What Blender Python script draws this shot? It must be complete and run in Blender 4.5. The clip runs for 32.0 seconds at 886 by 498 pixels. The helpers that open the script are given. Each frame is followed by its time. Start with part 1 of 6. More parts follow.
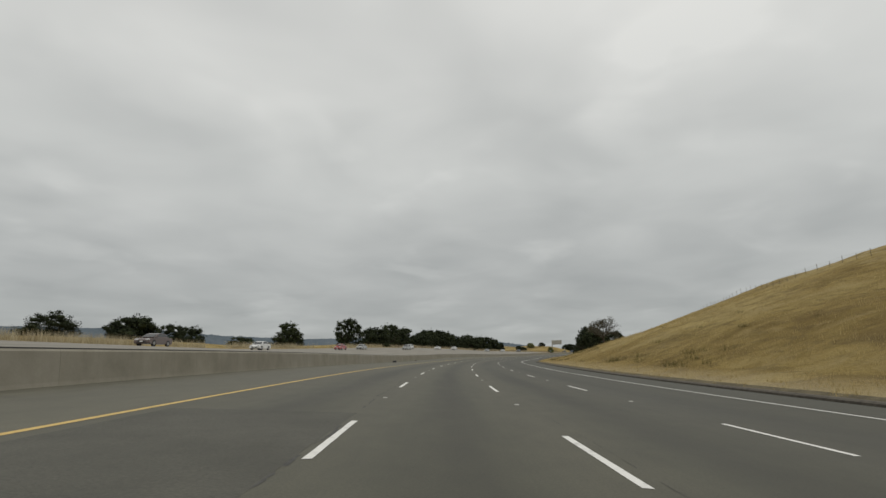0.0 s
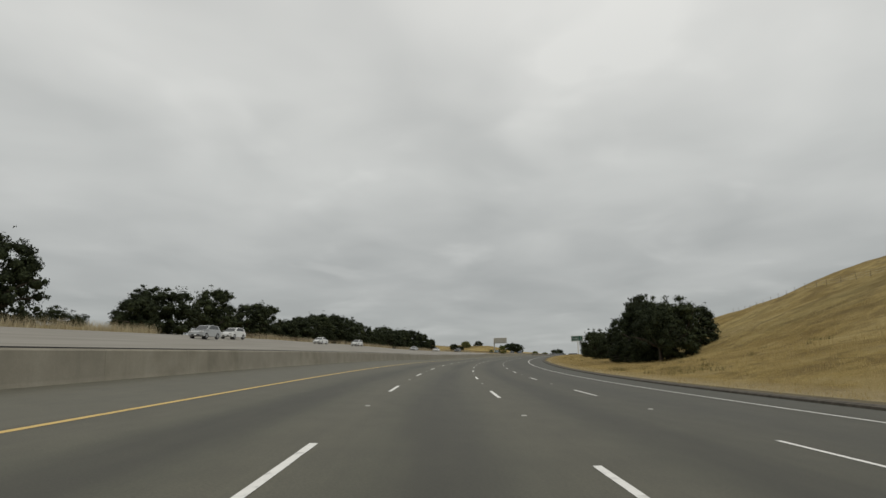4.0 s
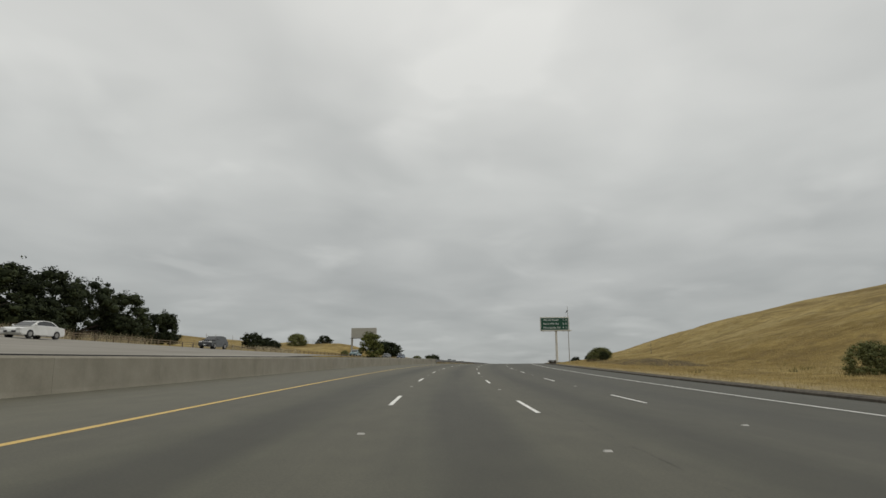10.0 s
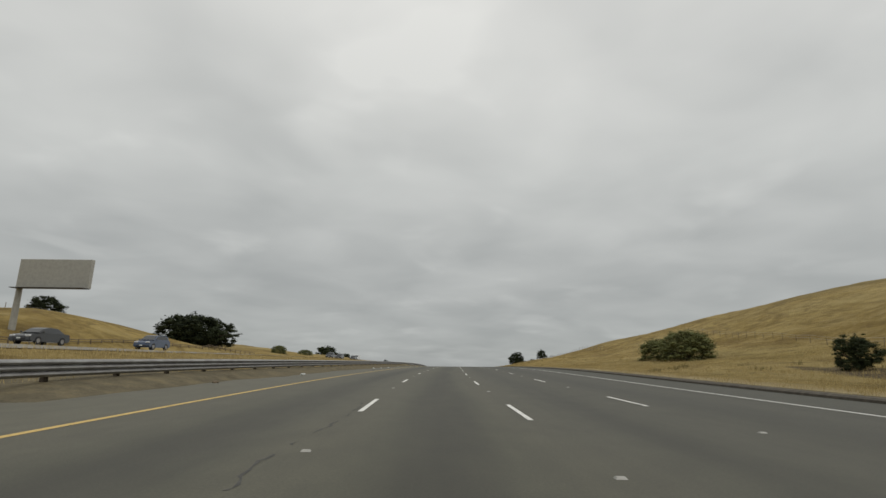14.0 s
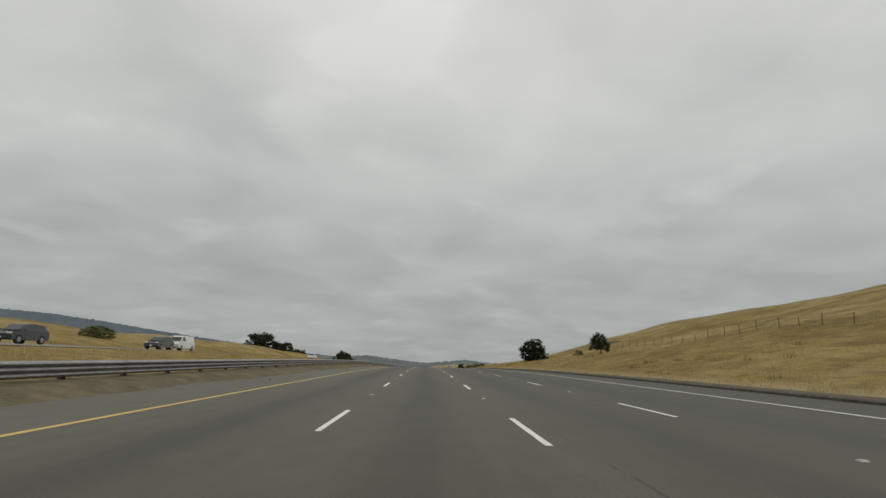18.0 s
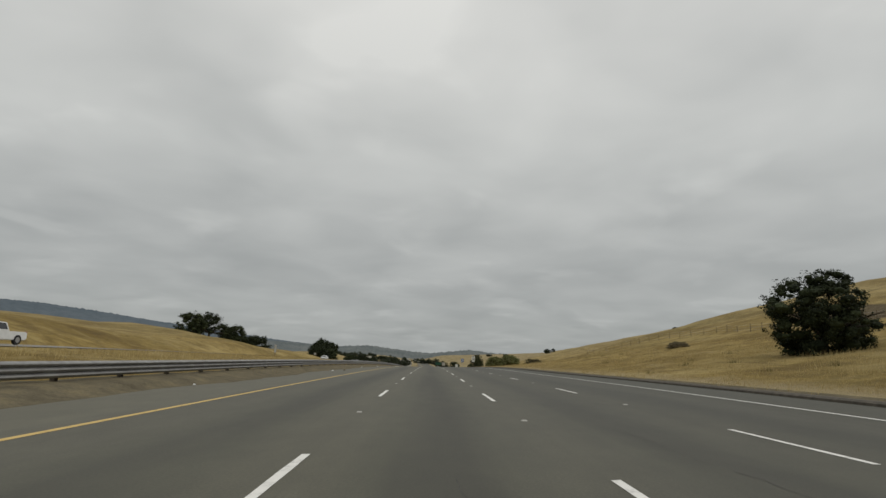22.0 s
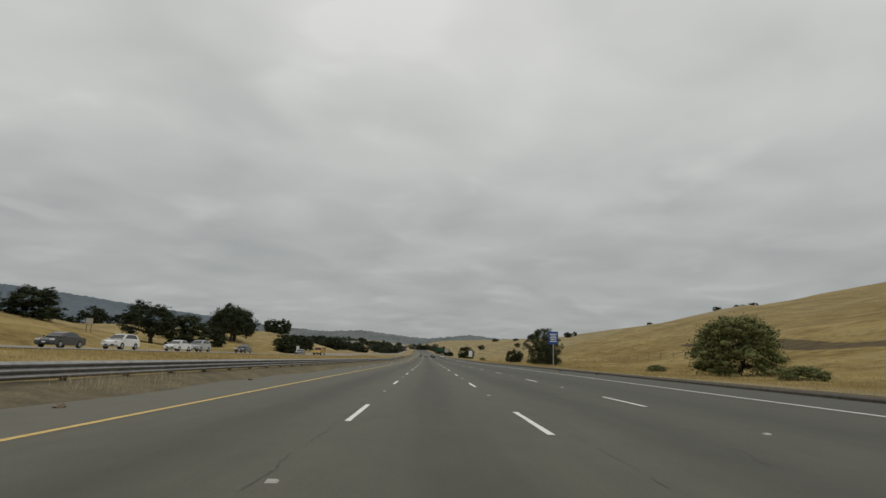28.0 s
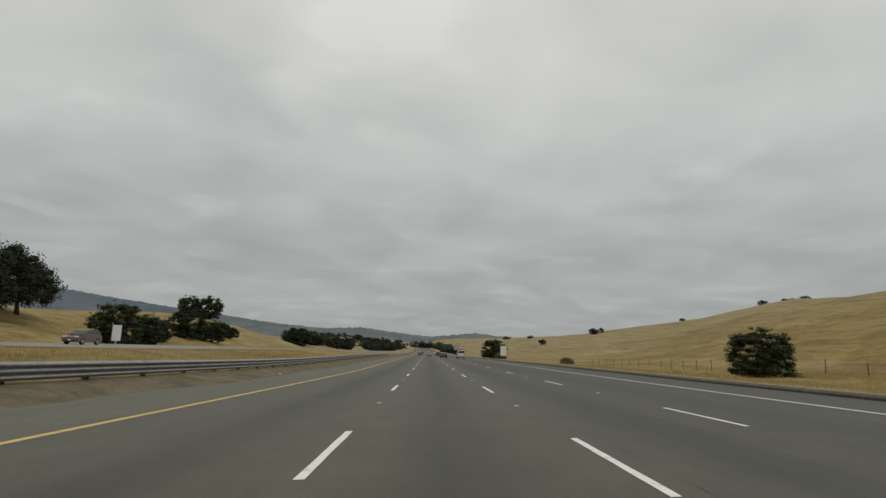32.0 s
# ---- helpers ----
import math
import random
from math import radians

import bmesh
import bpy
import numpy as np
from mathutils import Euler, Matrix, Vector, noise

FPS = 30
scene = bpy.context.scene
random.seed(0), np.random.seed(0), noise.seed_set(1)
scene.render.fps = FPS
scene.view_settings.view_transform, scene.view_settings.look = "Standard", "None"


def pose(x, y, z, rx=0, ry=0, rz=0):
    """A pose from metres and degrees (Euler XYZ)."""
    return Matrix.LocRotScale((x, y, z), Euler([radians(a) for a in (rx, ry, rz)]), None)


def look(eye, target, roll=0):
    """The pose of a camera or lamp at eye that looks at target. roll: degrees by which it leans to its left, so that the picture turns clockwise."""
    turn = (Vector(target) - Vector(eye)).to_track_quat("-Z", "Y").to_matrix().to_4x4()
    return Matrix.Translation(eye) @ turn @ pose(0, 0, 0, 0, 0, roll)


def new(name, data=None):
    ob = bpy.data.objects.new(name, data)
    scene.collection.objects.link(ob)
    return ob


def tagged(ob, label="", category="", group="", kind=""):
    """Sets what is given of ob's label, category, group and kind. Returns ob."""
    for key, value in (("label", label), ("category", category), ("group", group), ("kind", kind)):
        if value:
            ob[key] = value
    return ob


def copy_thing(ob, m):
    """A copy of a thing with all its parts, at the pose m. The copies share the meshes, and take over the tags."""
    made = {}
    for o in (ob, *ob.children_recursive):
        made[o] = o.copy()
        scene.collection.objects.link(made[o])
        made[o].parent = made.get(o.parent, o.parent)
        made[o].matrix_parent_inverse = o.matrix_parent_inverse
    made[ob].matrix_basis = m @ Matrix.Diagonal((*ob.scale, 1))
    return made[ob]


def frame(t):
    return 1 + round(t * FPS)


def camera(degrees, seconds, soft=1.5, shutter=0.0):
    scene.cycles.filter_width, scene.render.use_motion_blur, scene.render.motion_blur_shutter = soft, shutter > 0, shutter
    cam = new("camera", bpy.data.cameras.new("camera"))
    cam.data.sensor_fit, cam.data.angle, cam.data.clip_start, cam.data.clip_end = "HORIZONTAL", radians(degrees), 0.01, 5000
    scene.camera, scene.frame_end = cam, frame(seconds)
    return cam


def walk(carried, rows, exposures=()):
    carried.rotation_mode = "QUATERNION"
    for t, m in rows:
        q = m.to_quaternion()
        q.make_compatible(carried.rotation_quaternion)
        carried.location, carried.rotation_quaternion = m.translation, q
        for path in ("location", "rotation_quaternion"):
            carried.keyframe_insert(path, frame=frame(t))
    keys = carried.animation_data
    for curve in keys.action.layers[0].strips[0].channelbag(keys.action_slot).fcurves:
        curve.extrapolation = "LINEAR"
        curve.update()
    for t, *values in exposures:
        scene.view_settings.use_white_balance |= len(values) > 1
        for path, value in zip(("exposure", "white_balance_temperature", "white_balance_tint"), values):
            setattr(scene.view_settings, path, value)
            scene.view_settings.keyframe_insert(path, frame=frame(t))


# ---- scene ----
# the road's plan every 40 m from s = -40: lane-centre x, y, z, heading (degrees clockwise from +y), cross-fall (degrees, right side down)
ROAD_X = [1.27, 0.23, 1.36, 4.33, 9.21, 16.41, 25.93, 37.46, 51.04, 66.63, 84.41, 104.36, 125.96, 148.78, 172.09, 195.36, 218.55, 241.77, 264.93, 288.23, 311.50, 334.69, 357.91, 381.20, 404.54, 427.81, 450.99, 474.13, 497.25]
ROAD_Y = [-39.99, 0.00, 39.97, 79.84, 119.53, 158.85, 197.68, 235.97, 273.57, 310.39, 346.20, 380.85, 414.49, 447.34, 479.84, 512.38, 544.97, 577.55, 610.16, 642.67, 675.20, 707.79, 740.36, 772.89, 805.37, 837.91, 870.51, 903.13, 935.77]
ROAD_Z = [-0.86, -0.01, 0.84, 1.63, 2.48, 3.38, 4.36, 5.35, 6.40, 7.62, 8.93, 10.12, 11.10, 11.88, 12.42, 12.79, 12.98, 12.90, 12.56, 12.05, 11.38, 10.50, 9.40, 8.12, 6.77, 5.41, 4.05, 2.78, 1.79]
ROAD_H = [-3.00, 0.00, 3.00, 5.54, 8.65, 12.07, 15.38, 18.23, 21.41, 24.57, 28.33, 31.36, 33.96, 35.44, 35.72, 35.44, 35.47, 35.39, 35.47, 35.72, 35.42, 35.46, 35.52, 35.67, 35.68, 35.46, 35.37, 35.32, 35.30]
ROAD_B = [1.69, 1.69, 1.96, 1.43, 1.44, 2.48, 2.50, 1.47, 1.02, 0.32, -0.10, -0.30, -0.44, -1.01, -0.98, -0.85, -0.62, -0.38, -0.63, -0.44, -0.77, -0.89, -0.73, -0.79, -0.97, -1.07, -1.04, -1.56, -1.24]

# seconds, x, y, z, heading, pitch, lean of the camera on the car's windscreen
PATH = [
    (0, -0.086, -0.012, 1.249, 1.406, 12.396, -0.278),
    (1, 0.834, 29.988, 1.890, 3.706, 12.449, -0.649),
    (2, 2.800, 60.152, 2.470, 5.571, 12.479, -0.251),
    (3, 5.309, 89.915, 3.096, 7.525, 12.360, -0.075),
    (4, 8.994, 119.056, 3.721, 9.934, 12.526, -0.074),
    (5, 14.045, 148.376, 4.382, 12.491, 12.579, -0.825),
    (6, 20.637, 178.843, 5.114, 15.223, 12.712, -1.052),
    (7, 28.185, 207.476, 5.848, 17.568, 12.871, -0.543),
    (8, 37.033, 236.549, 6.580, 19.551, 12.819, 0.130),
    (9, 46.646, 264.209, 7.376, 21.971, 12.950, 0.602),
    (10, 57.786, 291.938, 8.244, 24.220, 13.159, 0.502),
    (11, 69.885, 319.345, 9.173, 26.759, 13.199, 1.490),
    (12, 83.429, 345.776, 10.167, 29.647, 13.071, 1.707),
    (13, 98.341, 371.226, 11.065, 31.939, 12.804, 1.528),
    (14, 113.955, 396.608, 11.844, 33.927, 12.666, 1.288),
    (15, 129.980, 420.747, 12.514, 35.701, 12.490, 1.447),
    (16, 147.033, 445.215, 13.083, 36.726, 12.252, 1.843),
    (17, 165.259, 470.563, 13.539, 37.081, 11.993, 1.777),
    (18, 182.920, 494.990, 13.872, 36.909, 11.907, 1.666),
    (19, 200.706, 520.047, 14.117, 36.735, 11.748, 1.635),
    (20, 218.503, 545.047, 14.256, 36.783, 11.317, 1.236),
    (21, 236.057, 569.640, 14.208, 36.791, 11.251, 1.003),
    (22, 253.946, 595.171, 14.022, 36.680, 10.899, 1.609),
    (23, 273.091, 621.919, 13.652, 36.953, 10.499, 1.242),
    (24, 291.844, 647.811, 13.215, 37.071, 10.471, 0.945),
    (25, 310.827, 674.347, 12.644, 36.763, 10.241, 1.524),
    (26, 329.916, 701.318, 11.945, 36.795, 9.971, 1.694),
    (27, 349.351, 728.741, 11.081, 36.839, 9.686, 1.557),
    (28, 368.814, 756.112, 10.063, 36.948, 9.481, 1.534),
    (29, 388.398, 783.353, 8.965, 37.020, 9.484, 1.744),
    (30, 408.480, 811.481, 7.748, 36.935, 9.305, 1.853),
    (31, 428.546, 839.803, 6.587, 36.823, 9.316, 1.796),
    (32, 447.970, 867.195, 5.454, 36.561, 9.385, 1.860),
]


def facing(x, y, z, heading, pitch, lean):
    h, p = radians(heading), radians(pitch)
    way = Vector((math.sin(h) * math.cos(p), math.cos(h) * math.cos(p), math.sin(p)))
    return look((x, y, z), Vector((x, y, z)) + 100 * way, lean)


cam = camera(78.85, 32.0, soft=1.5, shutter=0.0)
walk(cam, [(row[0], facing(*row[1:])) for row in PATH], [(0, 0.0), (13, 0.0), (18, -0.06), (32, -0.08)])

# ---------- world and sun ----------
world = bpy.data.worlds.new("overcast_sky")
scene.world = world
world.use_nodes = True
wn, wl = world.node_tree.nodes, world.node_tree.links
wn.clear()


def wmath(op, a, b=None, vector=False):
    n = wn.new("ShaderNodeVectorMath" if vector else "ShaderNodeMath")
    n.operation = op
    for i, v in enumerate((a, b)):
        if v is None:
            continue
        if hasattr(v, "is_output"):
            wl.new(v, n.inputs[i])
        else:
            n.inputs[i].default_value = v
    return n.outputs[0]


SUN_ELEV, SUN_AZ = radians(62), radians(150)
coords = wn.new("ShaderNodeTexCoord").outputs["Generated"]
parts_xyz = wn.new("ShaderNodeSeparateXYZ")
wl.new(coords, parts_xyz.inputs[0])
up = wmath("MAXIMUM", parts_xyz.outputs[2], 0.0)
# the cloud layer: the view's direction laid on a flat deck
deck_h = wmath("ADD", up, 0.15)
flat = wn.new("ShaderNodeCombineXYZ")
wl.new(wmath("DIVIDE", parts_xyz.outputs[0], deck_h), flat.inputs[0])
wl.new(wmath("DIVIDE", parts_xyz.outputs[1], deck_h), flat.inputs[1])


def cloud(scale, detail, rough, distort, seed):
    n = wn.new("ShaderNodeTexNoise")
    n.inputs["Scale"].default_value = scale
    n.inputs["Detail"].default_value = detail
    n.inputs["Roughness"].default_value = rough
    n.inputs["Distortion"].default_value = distort
    wl.new(wmath("ADD", flat.outputs[0], (seed, seed * 0.7, 0.0), True), n.inputs["Vector"])
    return n.outputs["Fac"]


big = cloud(0.7, 3.0, 0.5, 0.3, 3.1)
mid = cloud(2.0, 3.6, 0.43, 0.3, 11.7)
# thinner places in the deck, where more light comes through
thin = wn.new("ShaderNodeMapRange")
thin.interpolation_type = "SMOOTHSTEP"
thin.inputs["From Min"].default_value, thin.inputs["From Max"].default_value = 0.54, 0.74
wl.new(cloud(1.7, 3.6, 0.48, 0.35, 27.3), thin.inputs["Value"])
mix_c = wmath("ADD", wmath("ADD", wmath("MULTIPLY", big, 0.35), wmath("MULTIPLY", mid, 0.62)), wmath("MULTIPLY", thin.outputs[0], 0.20))
ramp = wn.new("ShaderNodeValToRGB")
ramp.color_ramp.elements[0].position, ramp.color_ramp.elements[0].color = 0.30, (0.86, 0.868, 0.870, 1)
ramp.color_ramp.elements[1].position, ramp.color_ramp.elements[1].color = 0.70, (1.15, 1.147, 1.14, 1)
wl.new(mix_c, ramp.inputs[0])
# an overcast dome is brightest overhead
dome = wn.new("ShaderNodeValToRGB")
dome.color_ramp.elements[0].position, dome.color_ramp.elements[0].color = 0.0, (0.383, 0.400, 0.397, 1)
dome.color_ramp.elements[1].position, dome.color_ramp.elements[1].color = 0.62, (0.70, 0.70, 0.675, 1)
e_mid = dome.color_ramp.elements.new(0.12)
e_mid.color = (0.418, 0.430, 0.422, 1)
e_hi = dome.color_ramp.elements.new(0.34)
e_hi.color = (0.56, 0.57, 0.553, 1)
wl.new(up, dome.inputs[0])
tint = wn.new("ShaderNodeMix")
tint.data_type, tint.blend_type = "RGBA", "MULTIPLY"
tint.inputs[0].default_value = 1.0
wl.new(dome.outputs[0], tint.inputs[6])
wl.new(ramp.outputs[0], tint.inputs[7])
cloud_bg = wn.new("ShaderNodeBackground")
cloud_bg.inputs["Strength"].default_value = 1.0
wl.new(tint.outputs[2], cloud_bg.inputs["Color"])
sky = wn.new("ShaderNodeTexSky")
sky.sky_type, sky.sun_disc = "NISHITA", False
sky.sun_elevation, sky.sun_rotation = SUN_ELEV, SUN_AZ
sky_bg = wn.new("ShaderNodeBackground")
sky_bg.inputs["Strength"].default_value = 0.08
wl.new(sky.outputs[0], sky_bg.inputs["Color"])
cover = wn.new("ShaderNodeMixShader")
cover.inputs[0].default_value = 0.95
wl.new(sky_bg.outputs[0], cover.inputs[1])
wl.new(cloud_bg.outputs[0], cover.inputs[2])
wout = wn.new("ShaderNodeOutputWorld")
wl.new(cover.outputs[0], wout.inputs[0])

sun = new("sun", bpy.data.lights.new("sun", "SUN"))
sun.data.energy, sun.data.angle, sun.data.color = 1.0, radians(40), (1.0, 0.97, 0.92)
sun.matrix_world = look((0, 0, 200), Vector((0, 0, 200)) - Vector((math.sin(SUN_AZ) * math.cos(SUN_ELEV), math.cos(SUN_AZ) * math.cos(SUN_ELEV), math.sin(SUN_ELEV))))

# ---------- materials ----------


class Mat:
    """A small node-tree writer for principled materials."""

    def __init__(self, name, rough=0.8, metal=0.0, spec=0.4):
        self.m = bpy.data.materials.new(name)
        self.m.use_nodes = True
        self.t = self.m.node_tree
        self.b = self.t.nodes["Principled BSDF"]
        self.b.inputs["Roughness"].default_value = rough
        self.b.inputs["Metallic"].default_value = metal
        self.b.inputs["Specular IOR Level"].default_value = spec

    def node(self, kind):
        return self.t.nodes.new(kind)

    def link(self, a, b):
        self.t.links.new(a, b)

    def coord(self, which="Object"):
        if which == "UV":
            return self.node("ShaderNodeUVMap").outputs[0]
        if which == "World":
            return self.node("ShaderNodeNewGeometry").outputs["Position"]
        return self.node("ShaderNodeTexCoord").outputs[which]

    def scaled(self, vec, scale):
        n = self.node("ShaderNodeMapping")
        n.inputs["Scale"].default_value = scale
        self.link(vec, n.inputs[0])
        return n.outputs[0]

    def noise(self, vec, scale, detail=4, rough=0.55, distort=0.0):
        n = self.node("ShaderNodeTexNoise")
        n.inputs["Scale"].default_value, n.inputs["Detail"].default_value = scale, detail
        n.inputs["Roughness"].default_value, n.inputs["Distortion"].default_value = rough, distort
        self.link(vec, n.inputs["Vector"])
        return n.outputs["Fac"]

    def ramp(self, fac, *stops):
        n = self.node("ShaderNodeValToRGB")
        el = n.color_ramp.elements
        while len(el) < len(stops):
            el.new(0.5)
        for e, (p, c) in zip(el, stops):
            e.position, e.color = p, (*c, 1) if len(c) == 3 else c
        self.link(fac, n.inputs[0])
        return n.outputs[0]

    def mix(self, fac, a, b, mode="MIX"):
        n = self.node("ShaderNodeMix")
        n.data_type, n.blend_type = "RGBA", mode
        for sock, v in ((n.inputs[0], fac), (n.inputs[6], a), (n.inputs[7], b)):
            if hasattr(v, "is_output"):
                self.link(v, sock)
            else:
                sock.default_value = v if isinstance(v, (int, float)) else (*v, 1)
        return n.outputs[2]

    def math(self, op, a, b=0.0):
        n = self.node("ShaderNodeMath")
        n.operation = op
        for i, v in enumerate((a, b)):
            if hasattr(v, "is_output"):
                self.link(v, n.inputs[i])
            else:
                n.inputs[i].default_value = v
        return n.outputs[0]

    def color(self, c):
        if hasattr(c, "is_output"):
            self.link(c, self.b.inputs["Base Color"])
        else:
            self.b.inputs["Base Color"].default_value = (*c, 1)
        return self

    def bump(self, height, strength=0.3, dist=0.02):
        n = self.node("ShaderNodeBump")
        n.inputs["Strength"].default_value, n.inputs["Distance"].default_value = strength, dist
        self.link(height, n.inputs["Height"])
        self.link(n.outputs[0], self.b.inputs["Normal"])
        return self


def simple(name, c, rough=0.6, metal=0.0, var=0.12, scale=3.0, spec=0.4):
    m = Mat(name, rough, metal, spec)
    f = m.noise(m.coord(), scale, 5)
    m.color(m.ramp(f, (0.3, tuple(v * (1 - var) for v in c)), (0.7, tuple(min(1, v * (1 + var)) for v in c))))
    return m.m


def asphalt_material():
    m = Mat("asphalt", 0.70, 0, 0.50)
    uv = m.coord("UV")
    sep = m.node("ShaderNodeSeparateXYZ")
    m.link(uv, sep.inputs[0])
    n = sep.outputs[0]
    # oil stain along each lane's middle, polished wheel paths beside it
    wave = m.math("COSINE", m.math("MULTIPLY", n, 2 * math.pi / 3.72))
    wob = m.noise(m.scaled(uv, (0.6, 0.05, 1)), 1.0, 3)
    lane = m.math("ADD", m.math("MULTIPLY", wave, 0.35), m.math("MULTIPLY", wob, 0.75))
    c1 = m.ramp(lane, (0.05, (0.079, 0.075, 0.051)), (0.45, (0.065, 0.063, 0.042)), (0.78, (0.040, 0.038, 0.026)))
    # shoulders are paler and dustier
    left = m.math("LESS_THAN", m.math("ADD", n, m.math("MULTIPLY", wob, 0.5)), -6.3)
    right = m.math("GREATER_THAN", m.math("ADD", n, m.math("MULTIPLY", wob, 0.5)), 10.7)
    c2 = m.mix(left, c1, (0.095, 0.090, 0.062))
    slow = m.ramp(m.math("MULTIPLY", m.math("ADD", n, m.math("MULTIPLY", wob, 1.2)), 0.1), (0.10, (0, 0, 0)), (0.75, (1, 1, 1)))
    c2 = m.mix(m.math("MULTIPLY", slow, 0.7), c2, (0.038, 0.037, 0.026))
    c3 = m.mix(right, c2, (0.046, 0.045, 0.031))
    patch = m.noise(m.scaled(uv, (0.25, 0.012, 1)), 1.0, 2)
    c4 = m.mix(m.math("MULTIPLY", m.ramp(patch, (0.45, (0, 0, 0)), (0.6, (1, 1, 1))), 0.25), c3, (0.065, 0.063, 0.048))
    streak = m.noise(m.scaled(uv, (3.0, 0.08, 1)), 1.0, 5, 0.6)
    c5 = m.mix(0.16, c4, m.ramp(streak, (0.3, (0.28, 0.28, 0.28)), (0.7, (0.72, 0.72, 0.71))), "OVERLAY")
    mottle = m.noise(m.scaled(uv, (1, 0.55, 1)), 1.3, 6, 0.65)
    c5 = m.mix(0.34, c5, m.ramp(mottle, (0.3, (0.3, 0.3, 0.3)), (0.7, (0.7, 0.7, 0.7))), "OVERLAY")
    grain = m.noise(m.scaled(uv, (1, 1, 1)), 28.0, 3, 0.7)
    c6 = m.mix(0.45, c5, m.ramp(grain, (0.3, (0.25, 0.25, 0.25)), (0.7, (0.75, 0.75, 0.75))), "OVERLAY")
    m.color(c6).bump(grain, 0.25, 0.01)
    return m.m


def grass_material():
    m = Mat("dry_grass", 0.95, 0, 0.1)
    p = m.coord("World")
    a = m.noise(p, 0.035, 5, 0.6, 0.4)
    b = m.noise(p, 0.45, 5, 0.65)
    c = m.noise(m.scaled(p, (1, 1, 2)), 7.0, 4, 0.7)
    c1 = m.ramp(a, (0.30, (0.195, 0.141, 0.049)), (0.48, (0.280, 0.212, 0.083)), (0.66, (0.355, 0.284, 0.132)))
    c2 = m.mix(0.55, c1, m.ramp(b, (0.28, (0.273, 0.236, 0.160)), (0.72, (0.72, 0.72, 0.70))), "OVERLAY")
    c3 = m.mix(0.5, c2, m.ramp(c, (0.25, (0.22, 0.21, 0.18)), (0.75, (0.78, 0.78, 0.76))), "OVERLAY")
    uv = m.coord("UV")
    band = m.noise(m.scaled(uv, (0.11, 0.008, 1)), 1.0, 6, 0.62, 0.6)
    c3 = m.mix(0.42, c3, m.ramp(band, (0.32, (0.284, 0.246, 0.168)), (0.5, (0.5, 0.5, 0.5)), (0.68, (0.74, 0.73, 0.70))), "OVERLAY")
    worn = m.noise(p, 0.12, 6, 0.7, 0.8)
    c3 = m.mix(m.math("MULTIPLY", m.ramp(worn, (0.50, (0, 0, 0)), (0.62, (1, 1, 1))), 0.56), c3, (0.135, 0.092, 0.038))
    c3 = m.mix(m.math("MULTIPLY", m.ramp(worn, (0.36, (1, 1, 1)), (0.47, (0, 0, 0))), 0.60), c3, (0.350, 0.275, 0.130))
    tuft = m.noise(m.scaled(uv, (0.5, 0.16, 1)), 1.0, 5, 0.7, 1.2)
    c3 = m.mix(m.math("MULTIPLY", m.ramp(tuft, (0.53, (0, 0, 0)), (0.64, (1, 1, 1))), 0.48), c3, (0.110, 0.078, 0.034))
    green = m.noise(p, 0.018, 3, 0.5)
    c4 = m.mix(m.math("MULTIPLY", m.ramp(green, (0.56, (0, 0, 0)), (0.72, (1, 1, 1))), 0.35), c3, (0.109, 0.093, 0.031))
    sep = m.node("ShaderNodeSeparateXYZ")
    m.link(uv, sep.inputs[0])
    # distance haze put into the grass colour: paler on upper slopes and down the valley
    haze_fac = m.math("MAXIMUM", m.ramp(m.math("MULTIPLY", sep.outputs[1], 0.0005), (0.52, (0, 0, 0)), (0.68, (0.8, 0.8, 0.8))), m.ramp(m.math("MULTIPLY", m.math("ABSOLUTE", sep.outputs[0]), 0.005), (0.28, (0, 0, 0)), (0.70, (0.45, 0.45, 0.45))))
    c4 = m.mix(haze_fac, c4, m.ramp(band, (0.35, (0.205, 0.160, 0.083)), (0.65, (0.315, 0.262, 0.152))))
    # mown, paler straw along the kerb
    side = m.math("ADD", sep.outputs[0], m.math("MULTIPLY", b, 3.0))
    mown = m.math("MULTIPLY", m.math("GREATER_THAN", sep.outputs[0], 13.0), m.ramp(m.math("MULTIPLY", side, 0.05), (0.85, (1, 1, 1)), (1.12, (0, 0, 0))))
    c5 = m.mix(m.math("MULTIPLY", mown, 0.7), c4, m.ramp(c, (0.3, (0.300, 0.240, 0.132)), (0.7, (0.440, 0.370, 0.235))))
    # bare, turned earth
    bare = m.node("ShaderNodeAttribute")
    bare.attribute_name = "bare_earth"
    edge = m.math("ADD", bare.outputs["Fac"], m.math("MULTIPLY", m.math("SUBTRACT", worn, 0.5), 0.9))
    earth = m.ramp(b, (0.3, (0.056, 0.043, 0.030)), (0.7, (0.108, 0.085, 0.055)))
    c6 = m.mix(m.math("MULTIPLY", m.ramp(edge, (0.40, (0, 0, 0)), (0.62, (1, 1, 1))), 0.85), c5, earth)
    m.color(c6).bump(c, 0.8, 0.25)
    return m.m


def dirt_material():
    m = Mat("verge_dirt", 0.95, 0, 0.1)
    p = m.coord("World")
    f = m.noise(p, 0.8, 6, 0.65)
    g2 = m.noise(p, 9.0, 4, 0.7)
    c = m.ramp(f, (0.3, (0.086, 0.074, 0.050)), (0.5, (0.128, 0.111, 0.075)), (0.72, (0.190, 0.158, 0.094)))
    m.color(m.mix(0.5, c, m.ramp(g2, (0.3, (0.28, 0.27, 0.25)), (0.7, (0.74, 0.73, 0.7))), "OVERLAY")).bump(g2, 0.7, 0.05)
    return m.m


